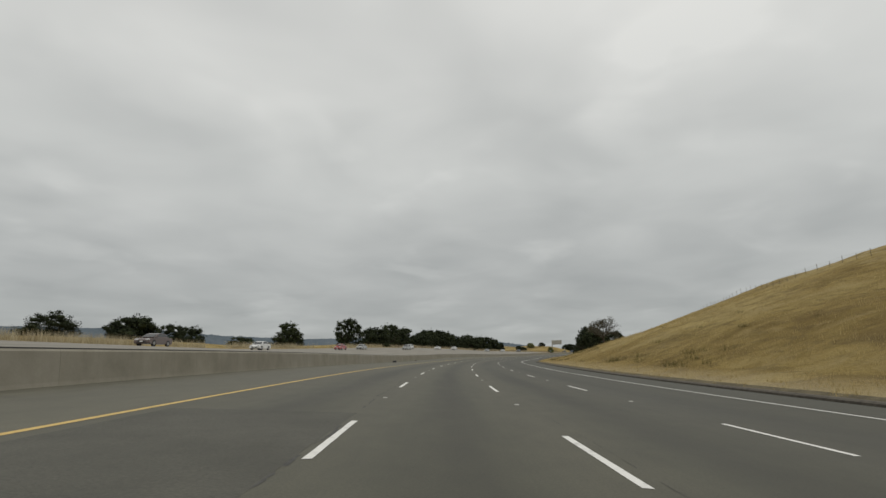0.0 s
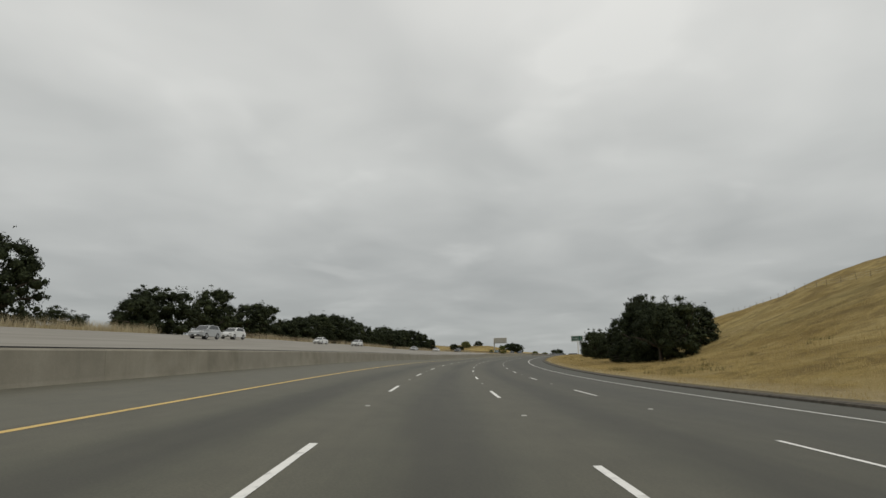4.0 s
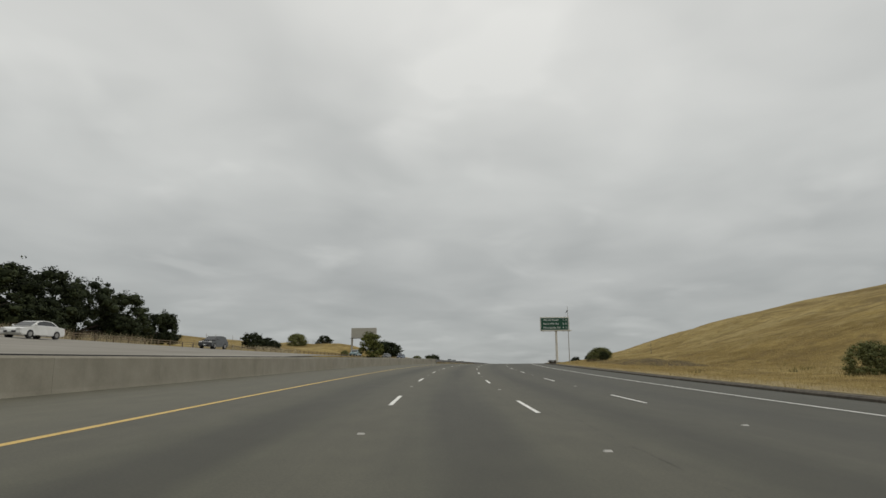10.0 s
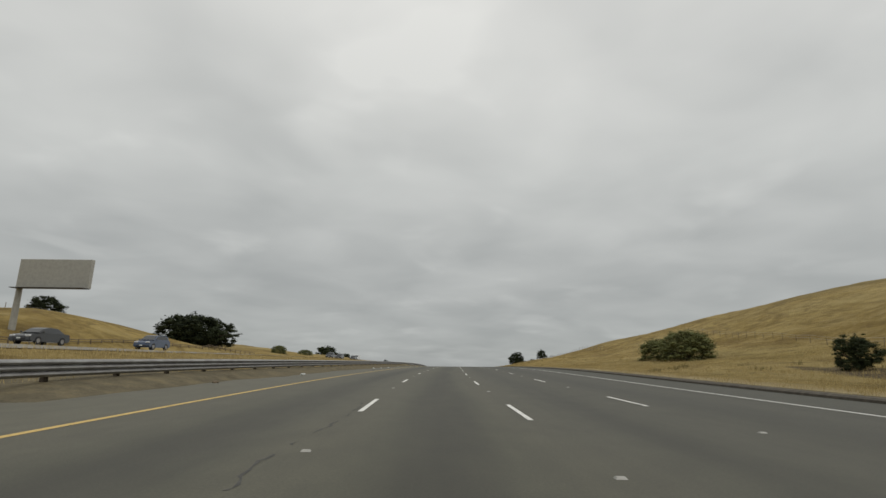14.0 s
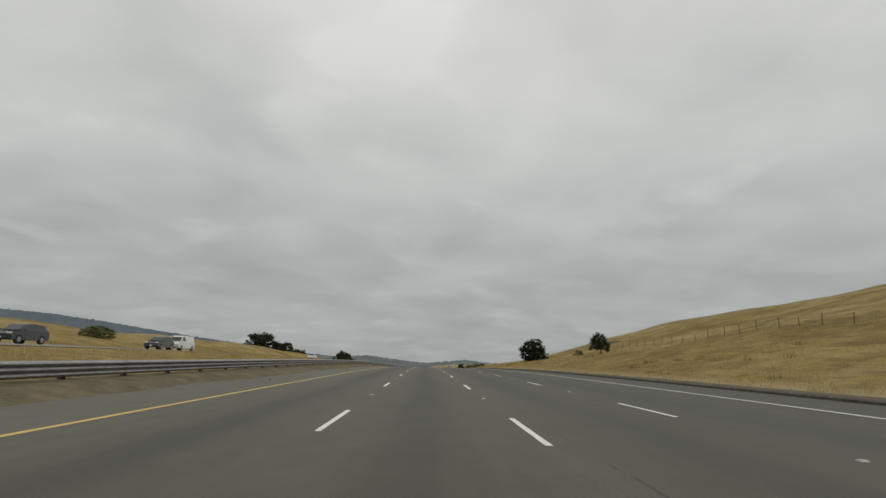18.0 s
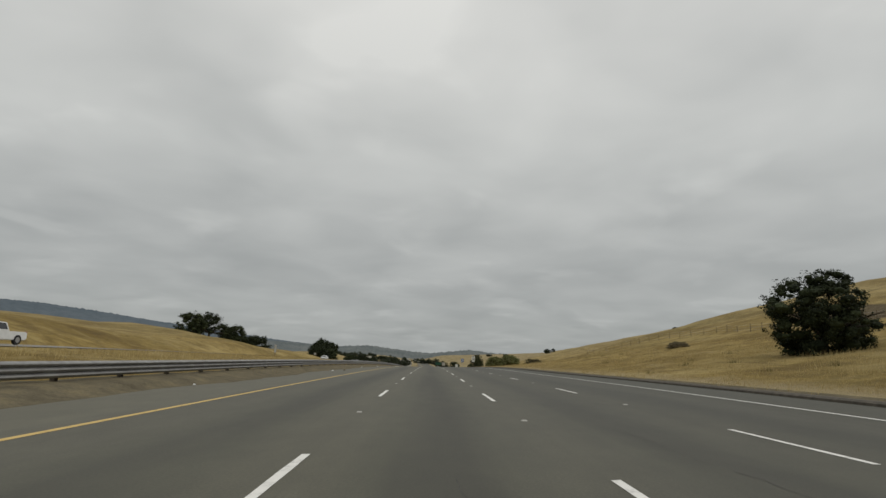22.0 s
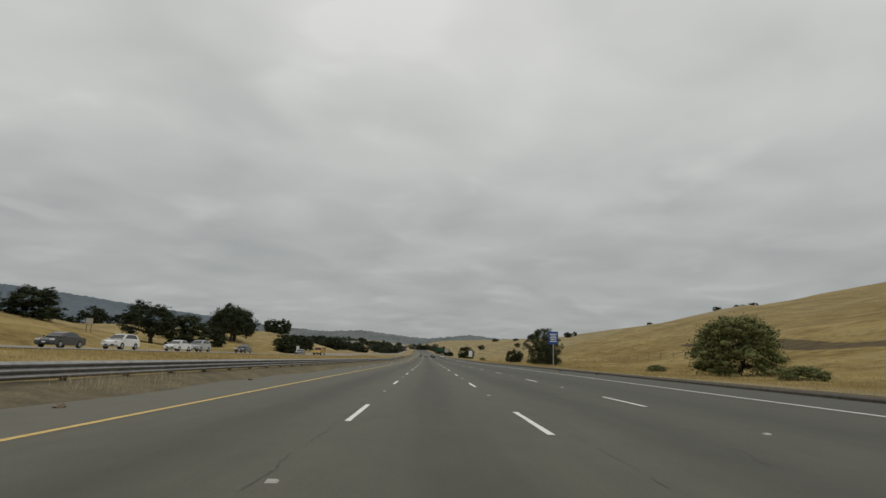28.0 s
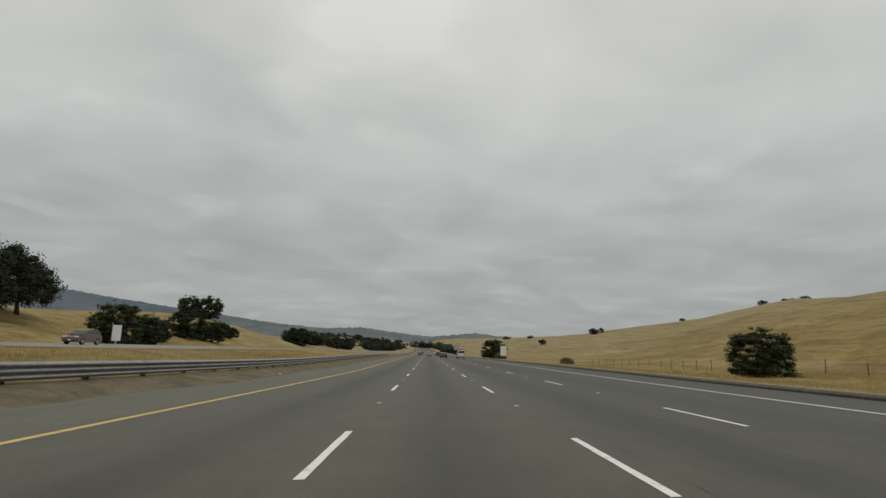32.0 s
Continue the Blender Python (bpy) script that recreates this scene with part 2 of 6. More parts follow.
def concrete_material():
    m = Mat("concrete", 0.9, 0, 0.3)
    p = m.coord("World")
    f = m.noise(p, 0.6, 5, 0.6)
    drip = m.noise(m.scaled(p, (2.2, 2.2, 0.25)), 1.0, 5, 0.6)
    g2 = m.noise(p, 14.0, 3, 0.6)
    info = m.node("ShaderNodeObjectInfo")
    c = m.ramp(f, (0.3, (0.205, 0.190, 0.148)), (0.7, (0.300, 0.280, 0.225)))
    c = m.mix(m.math("MULTIPLY", m.ramp(drip, (0.56, (0, 0, 0)), (0.76, (1, 1, 1))), 0.28), c, (0.15, 0.135, 0.11))
    c = m.mix(0.12, c, m.ramp(g2, (0.3, (0.3, 0.3, 0.3)), (0.7, (0.7, 0.7, 0.7))), "OVERLAY")
    c = m.mix(m.math("MULTIPLY", info.outputs["Random"], 0.25), c, (0.30, 0.285, 0.25))
    m.color(c).bump(g2, 0.3, 0.01)
    return m.m


def paint_material(name, c):
    m = Mat(name, 0.7, 0, 0.4)
    p = m.coord("World")
    f = m.noise(p, 5.0, 6, 0.7)
    m.color(m.ramp(f, (0.30, tuple(v * 0.62 for v in c)), (0.46, c), (0.7, tuple(min(1, v * 1.1) for v in c))))
    return m.m


def leaf_material(name, dark, light):
    m = Mat(name, 0.75, 0, 0.12)
    geo = m.node("ShaderNodeNewGeometry")
    f = m.noise(geo.outputs["Position"], 0.5, 3)
    isl = m.math("ADD", m.math("MULTIPLY", geo.outputs["Random Per Island"], 0.6), m.math("MULTIPLY", f, 0.4))
    m.color(m.ramp(isl, (0.15, dark), (0.85, light)))
    return m.m


def steel_material(name, c, rough=0.45, rust=0.0):
    m = Mat(name, rough, 0.75 if not rust else 0.3, 0.5)
    p = m.coord("World")
    f = m.noise(m.scaled(p, (1, 1, 5)), 1.5, 5)
    c1 = m.ramp(f, (0.3, tuple(v * 0.75 for v in c)), (0.7, c))
    if rust:
        c1 = m.mix(m.ramp(m.noise(p, 3, 5), (0.35, (0, 0, 0)), (0.6, (rust, rust, rust))), c1, (0.045, 0.03, 0.02))
    m.color(c1)
    return m.m


ASPHALT, GRASS, DIRT, CONCRETE = asphalt_material(), grass_material(), dirt_material(), concrete_material()
WHITE_PAINT, YELLOW_PAINT = paint_material("white_road_paint", (0.70, 0.69, 0.65)), paint_material("yellow_road_paint", (0.56, 0.39, 0.13))
OAK = leaf_material("oak_leaves", (0.008, 0.012, 0.006), (0.042, 0.052, 0.023))
OAK_MID = leaf_material("green_oak_leaves", (0.010, 0.015, 0.007), (0.062, 0.075, 0.032))
OAK_OLIVE = leaf_material("olive_leaves", (0.056, 0.064, 0.024), (0.215, 0.222, 0.088))
OAK_BRUSH = leaf_material("brush_leaves", (0.034, 0.030, 0.015), (0.110, 0.096, 0.048))
# leaf colour lifted to a paler grey-green, standing in for distance haze
FAR_LEAF = leaf_material("hazed_valley_leaves", (0.030, 0.038, 0.024), (0.075, 0.085, 0.052))
GREY_LEAF = leaf_material("sparse_grey_leaves", (0.060, 0.056, 0.040), (0.13, 0.122, 0.085))
GREEN_LEAF = leaf_material("fresh_green_leaves", (0.030, 0.040, 0.012), (0.170, 0.175, 0.050))
DRY_LEAF = leaf_material("dry_leaves", (0.08, 0.066, 0.036), (0.18, 0.148, 0.085))
WEED = leaf_material("olive_weeds", (0.075, 0.070, 0.026), (0.17, 0.145, 0.06))
PALE_STRAW = leaf_material("pale_weeds", (0.30, 0.25, 0.15), (0.52, 0.46, 0.32))
STRAW = leaf_material("straw_blades", (0.32, 0.240, 0.100), (0.53, 0.420, 0.200))
BARK = simple("bark", (0.06, 0.048, 0.036), 0.95, 0, 0.4, 6)
RAIL = steel_material("dull_zinc_rail", (0.33, 0.33, 0.325), 0.6, 0.25)
DARK_WOOD = simple("dark_timber", (0.075, 0.06, 0.045), 0.9, 0, 0.35, 5)
RUSTY = steel_material("weathered_steel", (0.13, 0.115, 0.095), 0.7, 0.8)
WOOD = simple("weathered_wood", (0.16, 0.125, 0.085), 0.9, 0, 0.35, 5)
RUBBER = simple("rubber", (0.025, 0.025, 0.026), 0.85)
ALLOY = simple("alloy", (0.45, 0.45, 0.46), 0.35, 0.8)
DARK_TRIM = simple("dark_trim", (0.03, 0.03, 0.032), 0.5)
DARK_PAVE = simple("kerb_asphalt", (0.080, 0.070, 0.055), 0.95, 0, 0.35, 4)
CREAM = simple("cream_paint", (0.62, 0.60, 0.54), 0.55, 0, 0.08)
SIGN_GREEN = simple("sign_green", (0.012, 0.068, 0.040), 0.5, 0, 0.1)
SIGN_WHITE = simple("sign_white", (0.72, 0.74, 0.72), 0.5, 0, 0.05)
SIGN_BLUE = simple("sign_blue", (0.02, 0.085, 0.30), 0.5, 0, 0.1)
SIGN_GREY = simple("sign_back", (0.38, 0.37, 0.33), 0.55, 0.2, 0.1)
GLASS = Mat("car_glass", 0.05, 0, 0.8).color((0.012, 0.014, 0.016)).m
LAMP_CLEAR = Mat("headlight", 0.1, 0, 0.8).color((0.6, 0.6, 0.6)).m
LAMP_RED = Mat("tail_light", 0.2, 0, 0.6).color((0.25, 0.012, 0.01)).m

# ---------- the road's line ----------
STEP, S_START = 40.0, -40.0


def spline(values, s):
    """Catmull-Rom through values at every STEP metres from S_START."""
    v = np.asarray(values, float)
    v = np.concatenate([[2 * v[0] - v[1]], v, [2 * v[-1] - v[-2]]])
    u = np.clip((s - S_START) / STEP, 0, len(values) - 1 - 1e-9)
    i = np.floor(u).astype(int)
    f = u - i
    p0, p1, p2, p3 = v[i], v[i + 1], v[i + 2], v[i + 3]
    return 0.5 * (2 * p1 + (p2 - p0) * f + (2 * p0 - 5 * p1 + 4 * p2 - p3) * f**2 + (3 * p1 - p0 - 3 * p2 + p3) * f**3)


S_END = S_START + STEP * (len(ROAD_X) - 1)
LINE_S = np.arange(-260.0, 3400.0, 2.0)
lx, ly, lz, lh, lb = (spline(v, LINE_S) for v in (ROAD_X, ROAD_Y, ROAD_Z, ROAD_H, ROAD_B))
i0, i1 = int(np.searchsorted(LINE_S, S_START)), int(np.searchsorted(LINE_S, S_END))
for i in range(i0 - 1, -1, -1):  # behind the start
    lh[i] = lh[i + 1] - (0.14 if LINE_S[i] > -120 else 0.0)
    a = radians(lh[i])
    lx[i], ly[i], lz[i] = lx[i + 1] - 2 * math.sin(a), ly[i + 1] - 2 * math.cos(a), lz[i + 1] - 0.04
for i in range(i1 + 1, len(LINE_S)):  # on into the valley
    lh[i], lb[i] = lh[i - 1] - (0.004 if LINE_S[i] > 1250 else 0.0), lb[i1] * max(0.0, 1 - (LINE_S[i] - S_END) / 200)
    a, grade = radians(lh[i]), float(np.interp(LINE_S[i], [1080, 1250, 1500, 1800, 2200], [-0.026, -0.026, -0.020, -0.010, 0.0]))
    lx[i], ly[i], lz[i] = lx[i - 1] + 2 * math.sin(a), ly[i - 1] + 2 * math.cos(a), lz[i - 1] + 2 * grade


def at(s, n=0.0, up=0.0, tilt=True):
    """World place at s along the road, n to the right of the camera car's lane, up over the pavement."""
    x, y, z, h, b = (np.interp(s, LINE_S, v) for v in (lx, ly, lz, lh, lb))
    h = np.radians(h)
    drop = np.clip(n, -12, 16) * np.sin(np.radians(b)) if tilt else 0.0
    return np.stack([x + n * np.cos(h), y - n * np.sin(h), z + up - drop + 0 * np.asarray(n, float)], -1)


def heading(s):
    return float(np.interp(s, LINE_S, lh))


# heights of the land over the road, for columns beside it
LAND = {
    -2600: ([-300, 3400], [-22, -22]),
    -1400: ([-300, 3400], [-18, -18]),
    -700: ([-300, 3400], [-8, -8]),
    -400: ([-300, 800, 1400, 3400], [-2, 2, -2, -3]),
    -200: ([-300, 300, 800, 985, 1200, 1400, 3400], [2, 4, 13, 13, 12, 8, 0]),
    -130: ([-300, 300, 600, 770, 870, 985, 1060, 1150, 1275, 1400, 1600, 3400], [3, 5, 8, 11.5, 14.5, 14.8, 11, 10.5, 14.2, 6, 1, 0]),
    -100: ([-300, 250, 300, 400, 440, 500, 525, 567, 640, 720, 775, 865, 890, 973, 1050, 1100, 1160, 1245, 1330, 1400, 1600, 3400], [3, 3.5, 4.5, 6, 7.3, 8.4, 10.6, 8.8, 7, 7.6, 8.4, 10.6, 11, 7.4, 8.4, 9.4, 9.6, 14.6, 6, 3, 1, 0]),
    -60: ([-300, 250, 300, 400, 440, 470, 497, 531, 590, 675, 713, 770, 840, 890, 950, 990, 1040, 1100, 1200, 1400, 3400], [3.6, 4.6, 4.6, 3.6, 3.3, 4.0, 7.2, 4.6, 3.8, 4.2, 5.0, 5.6, 6.4, 5.4, 4.2, 2.2, 2.2, 1.4, 0.2, 0.2, 0]),
    -48: ([-300, 90, 150, 226, 270, 331, 410, 450, 480, 900, 1100, 1400, 3400], [2.9, 2.8, 3.5, 4.4, 4.4, 3.4, 2.4, 2.2, 1.9, 1.6, 1.4, 0.5, 0.2]),
    -41: ([-300, 90, 150, 226, 270, 331, 410, 450, 480, 900, 1100, 1400, 3400], [2.45, 2.4, 3.2, 4.2, 4.2, 3.1, 2.0, 1.9, 1.75, 1.45, 1.35, 0.5, 0.2]),
    -28: ([-300, 90, 132, 226, 270, 331, 410, 450, 480, 900, 1100, 1400, 3400], [1.85, 1.8, 2.1, 2.7, 2.6, 1.95, 1.6, 1.6, 1.5, 1.35, 1.3, 0.4, 0.2]),
    -20: ([-300, 90, 226, 270, 410, 450, 500, 1100, 1400, 3400], [1.4, 1.4, 1.75, 1.75, 1.3, 1.0, 0.75, 0.7, 0.3, 0.1]),
    -12.9: ([-300, 410, 432, 500, 3400], [1.0, 0.95, 0.1, 0.05, 0.0]),
    -12.1: ([-300, 3400], [-0.35, -0.35]),
    13.9: ([-300, 3400], [-0.35, -0.35]),
    14.5: ([-300, 3400], [0.12, 0.12]),
    19: ([-300, 80, 150, 200, 420, 550, 620, 760, 880, 900, 1300, 3400], [1.0, 0.9, 0.5, 0.15, 0.15, 0.3, 0.6, 0.5, 0.2, 0.0, -0.1, 0]),
    30: ([-300, 80, 150, 190, 225, 300, 420, 520, 600, 660, 705, 760, 795, 825, 850, 905, 1050, 1200, 3400], [5.6, 5.2, 4.0, 1.3, 0.35, 0.3, 0.6, 1.6, 3.0, 2.9, 2.2, 2.6, 1.9, 0.6, 0.2, 0.1, -0.5, -0.4, 0]),
    36: ([-300, 80, 144, 190, 230, 270, 300, 336, 420, 483, 520, 600, 660, 705, 760, 795, 825, 850, 905, 1050, 3400], [7.5, 7.2, 5.0, 2.8, 1.1, 0.5, 0.6, 1.2, 1.5, 1.7, 2.4, 3.6, 3.2, 3.0, 3.6, 2.7, 1.0, 0.4, 0.5, 0.0, 0]),
    50: ([-300, 60, 120, 190, 225, 250, 290, 336, 400, 483, 582, 650, 705, 760, 830, 900, 1000, 1100, 1300, 3400], [12.4, 12.2, 11.0, 9.3, 7.4, 5.8, 5.6, 6.2, 4.7, 4.0, 7.0, 6.8, 6.8, 6.4, 4.6, 2.4, 1.2, 0.8, 1, 0]),
    80: ([-300, 80, 110, 140, 165, 200, 235, 273, 330, 400, 450, 494, 520, 554, 600, 660, 690, 724, 750, 785, 850, 890, 950, 1050, 1200, 1300, 1600, 3400], [21.5, 22, 22, 20, 20.2, 21.2, 20.6, 18.8, 15.0, 13.0, 13.0, 16.6, 17.6, 17.0, 15.6, 14.3, 15, 15, 14.2, 14.2, 12.2, 11, 9, 8, 6, 5, 3, 2]),
    130: ([-300, 200, 300, 400, 500, 560, 600, 656, 700, 760, 820, 850, 885, 940, 1010, 1100, 1160, 1220, 1300, 1400, 1700, 3400], [27, 27, 25, 23.5, 26.8, 29.6, 29.2, 25, 22.6, 27.6, 28.6, 28.2, 27, 21, 19, 19.2, 20.5, 19, 14, 10, 8, 6]),
    250: ([-300, 400, 560, 700, 800, 870, 918, 979, 1000, 1047, 1098, 1145, 1196, 1225, 1283, 1330, 1400, 1460, 1540, 1620, 1730, 1900, 2100, 3400], [20, 22, 26, 40, 48, 50, 54, 55.5, 53.5, 47.5, 48, 47.5, 43, 39, 34, 31, 27, 24, 23, 21, 21, 23, 18, 10]),
    470: ([-300, 500, 800, 1000, 1120, 1250, 1330, 1420, 1520, 1700, 1830, 2000, 2200, 3400], [15, 18, 30, 52, 72, 80, 74, 60, 52, 58, 62, 53, 37, 16]),
    640: ([-300, 500, 1000, 1300, 1560, 1750, 1850, 1900, 2100, 2500, 3400], [10, 12, 40, 80, 88, 92, 99, 102, 64, 36, 20]),
    900: ([-300, 3400], [0, 10]),
}
LAND_N = np.array(sorted(LAND))


def land(s, n):
    """Height of the land over the road at arrays s, n (same shape)."""
    cols = np.stack([np.interp(s, *LAND[float(k) if float(k) in LAND else int(k)]) for k in LAND_N], 0)
    i = np.clip(np.searchsorted(LAND_N, n, side="right") - 1, 0, len(LAND_N) - 2)
    a, b = LAND_N[i], LAND_N[i + 1]
    f = np.clip((n - a) / (b - a), 0, 1)
    za, zb = np.take_along_axis(cols, i[None], 0)[0], np.take_along_axis(cols, (i + 1)[None], 0)[0]
    return za + (zb - za) * f


def ground_z(s, n):
    """World height of the land's surface."""
    s, n = np.atleast_1d(np.asarray(s, float)), np.atleast_1d(np.asarray(n, float))
    w = np.where((n > 22) | (n < -52), 1.0, 0.0)
    acc = 0
    for d in (-0.06, -0.03, 0.0, 0.03, 0.06):
        acc = acc + land(s, n + w * d * np.minimum(np.abs(n), 300))
    hgt = acc / 5
    far = np.clip((np.abs(n - 2) - 19) / 60, 0, 1)
    bumps = far * (1.3 * np.sin(s * 0.043 + n * 0.021) * np.cos(n * 0.05 + s * 0.017) + 0.5 * np.sin(s * 0.13 + 1.3) * np.sin(n * 0.11))
    small = np.clip((np.abs(n - 2) - 16.5) / 8, 0, 1) * 0.12 * np.sin(s * 0.71 + n * 0.9) * np.sin(n * 0.63 - s * 0.37)
    calm = np.where((n < -12) & (n > -50), 0.0, 1.0)
    dip = np.interp(s, [1080, 1180, 1280, 1400, 1600, 1800, 2000, 2200, 2800], [0.0, 0.2, 0.9, 2.3, 4.8, 7.0, 8.4, 9.2, 10.4]) * np.clip((np.abs(n) - 45) / 90, 0, 1)  # the road sinks below the land here
    return at(s, n)[..., 2] + hgt + dip + (bumps + small) * calm


# ---------- mesh helpers ----------


def mesh_of(name, verts, faces, mat, uvs=None, smooth=False):
    me = bpy.data.meshes.new(name)
    me.from_pydata([tuple(map(float, v)) for v in verts], [], faces)
    if uvs is not None:
        lay = me.uv_layers.new(name="UVMap")
        idx = np.empty(len(me.loops), int)
        me.loops.foreach_get("vertex_index", idx)
        lay.data.foreach_set("uv", np.asarray(uvs, float)[idx].ravel())
    if smooth:
        me.polygons.foreach_set("use_smooth", np.ones(len(me.polygons), bool))
    for m in (mat if isinstance(mat, (list, tuple)) else [mat]):
        me.materials.append(m)
    me.update()
    return me


def part(name, bm, mat, parent, label=""):
    """One bmesh (or ready mesh) as a part under a thing."""
    if isinstance(bm, bmesh.types.BMesh):
        me = bpy.data.meshes.new(name)
        bm.to_mesh(me)
        bm.free()
        me.materials.append(mat)
    else:
        me = bm
    ob = new(name, me)
    ob.parent = parent
    if label:
        tagged(ob, label)
    return ob


def empty(name, m, label="", category="", group="", kind=""):
    ob = new(name)
    ob.matrix_world = m
    return tagged(ob, label, category, group, kind)


def box(bm, sx, sy, sz, m=None, bevel=0.0):
    r = bmesh.ops.create_cube(bm, size=1.0)
    vs = r["verts"]
    bmesh.ops.scale(bm, vec=(sx, sy, sz), verts=vs)
    if bevel:
        es = list({e for v in vs for e in v.link_edges})
        out = bmesh.ops.bevel(bm, geom=es, offset=bevel, segments=1, affect="EDGES")
        vs = list({v for f in out["faces"] for v in f.verts} | {v for v in vs if v.is_valid})
    if m is not None:
        bmesh.ops.transform(bm, matrix=m, verts=vs)
    return vs


def rod(bm, p, q, r0, r1=None, seg=8):
    p, q = Vector(p), Vector(q)
    d = q - p
    r1 = r0 if r1 is None else r1
    m = Matrix.Translation((p + q) / 2) @ d.to_track_quat("Z", "Y").to_matrix().to_4x4()
    bmesh.ops.create_cone(bm, cap_ends=True, segments=seg, radius1=r0, radius2=r1, depth=d.length, matrix=m)


def strip(name, s_list, profile, mat, uv=True, closed=False, smooth=False):
    """A section profile [(n, up), ...] swept along the road."""
    s_arr = np.asarray(s_list, float)
    k = len(profile)
    pn, pu = np.array([p[0] for p in profile], float), np.array([p[1] for p in profile], float)
    S, N = np.meshgrid(s_arr, pn, indexing="ij")
    U = np.broadcast_to(pu, S.shape)
    v = at(S.ravel(), N.ravel(), U.ravel())
    faces = []
    kk = k if closed else k - 1
    for i in range(len(s_arr) - 1):
        for j in range(kk):
            j2 = (j + 1) % k
            faces.append((i * k + j, i * k + j2, (i + 1) * k + j2, (i + 1) * k + j))
    if closed:
        faces.append(tuple(range(k - 1, -1, -1)))
        faces.append(tuple((len(s_arr) - 1) * k + j for j in range(k)))
    return mesh_of(name, v, faces, mat, np.stack([N.ravel(), S.ravel()], -1) if uv else None, smooth)


# ---------- ground ----------
gs = np.concatenate([np.arange(-250, 1200, 5.0), np.arange(1200, 1800, 12.0), np.arange(1800, 3390, 40.0)])
gn = np.concatenate([[-2600, -2000, -1400, -1000, -700, -520, -400, -320, -260, -220], np.arange(-190, -60, 7.0), np.arange(-60, -47, 3.0), [-46, -41, -35, -28, -24, -20, -17, -14.5, -12.9, -12.5, -12.1, 0, 13.9, 14.5, 15.2, 16.2, 17.4, 19], np.arange(21, 84, 2.1), np.arange(84, 140, 6.0), np.arange(140, 300, 14.0), np.arange(300, 660, 30.0)])
GS, GN = np.meshgrid(gs, gn, indexing="ij")
gxy = at(GS.ravel(), GN.ravel())
gz = ground_z(GS.ravel(), GN.ravel())
cols_g = len(gn)
gi, gj = np.meshgrid(np.arange(len(gs) - 1), np.arange(cols_g - 1), indexing="ij")
ga = (gi * cols_g + gj).ravel()
gfaces = np.stack([ga, ga + 1, ga + cols_g + 1, ga + cols_g], -1)
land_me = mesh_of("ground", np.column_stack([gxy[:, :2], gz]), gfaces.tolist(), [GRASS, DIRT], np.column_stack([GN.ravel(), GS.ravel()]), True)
mid_n = ((gn[:-1] + gn[1:]) / 2)[gj.ravel()]
mid_s = ((gs[:-1] + gs[1:]) / 2)[gi.ravel()]
wavy = 1.5 * np.sin(mid_s * 0.05) + 1.0 * np.sin(mid_s * 0.21)
dirt_face = ((mid_n > -15.5 + 0.4 * wavy) & (mid_n < -12)) | ((mid_n > 13.8) & (mid_n < 15.3))
land_me.polygons.foreach_set("material_index", dirt_face.astype(np.int32))
# turned earth: a lens on the far slope, a strip along the field and a scraped bank at the hill's foot
S_ALL, N_ALL = GS.ravel(), GN.ravel()
bare_earth = np.zeros(len(S_ALL))
for s_lo, n_lo, s_hi, n_hi, most in (
    ([686, 698, 760, 772], [48, 46, 66, 72], [686, 712, 752, 772], [48, 58, 78, 72], 1.0),
    ([790, 836, 870, 930, 955, 1015], [34, 42.5, 48.5, 58, 62.5, 70], [790, 836, 870, 930, 955, 1015], [38.5, 49, 56, 65, 69.5, 73], 1.0),
    ([360, 380, 450, 470], [27, 22, 24, 30], [360, 380, 440, 470], [27, 32, 35, 31], 0.78),
):
    inside = (S_ALL > s_lo[0]) & (S_ALL < s_lo[-1])
    low_n, high_n = np.interp(S_ALL, s_lo, n_lo), np.interp(S_ALL, s_hi, n_hi)
    depth = np.minimum(N_ALL - low_n, high_n - N_ALL)
    bare_earth = np.maximum(bare_earth, np.where(inside, np.clip(0.45 + depth / 3, 0, most), 0))
land_me.attributes.new("bare_earth", "FLOAT", "POINT").data.foreach_set("value", bare_earth)
tagged(new("ground", land_me), "rolling hills of dry golden grass beside the freeway", "ground", kind="structure")

# ---------- pavement ----------
road_s = np.concatenate([np.arange(-240, 1300, 4.0), np.arange(1300, 3300, 25.0)])
road = tagged(new("road", strip("road", road_s, [(-12.5, -0.3), (-12.5, 0.0), (-6.4, 0.0), (-1.8, 0.0), (1.8, 0.0), (5.6, 0.0), (10.4, 0.0), (14.0, 0.0), (14.0, -0.3)], ASPHALT)), "worn grey asphalt freeway carriageway with four lanes", "road", kind="structure")


def opposite_edges(s):
    inner = np.interp(s, [-300, 335, 375, 500, 3400], [-13.4, -13.4, -19.2, -27.5, -27.5])
    outer = np.interp(s, [-300, 405, 500, 3400], [-40.0, -40.0, -46.5, -46.5])
    return inner, outer


o_in, o_out = opposite_edges(road_s)
ov, of = [], []
for f in np.linspace(0, 1, 8):
    nn = o_in + (o_out - o_in) * f
    ov.append(np.column_stack([at(road_s, nn)[:, :2], ground_z(road_s, nn) + 0.05]))
ovs = np.stack(ov, 1).reshape(-1, 3)
for i in range(len(road_s) - 1):
    for j in range(7):
        of.append((i * 8 + j + 1, i * 8 + j, (i + 1) * 8 + j, (i + 1) * 8 + j + 1))
ouv = np.stack([np.tile(np.linspace(0, 18, 8) + 22, len(road_s)), np.repeat(road_s, 8)], -1)
PALE_ASPHALT = Mat("pale_asphalt", 0.95, 0, 0.06)
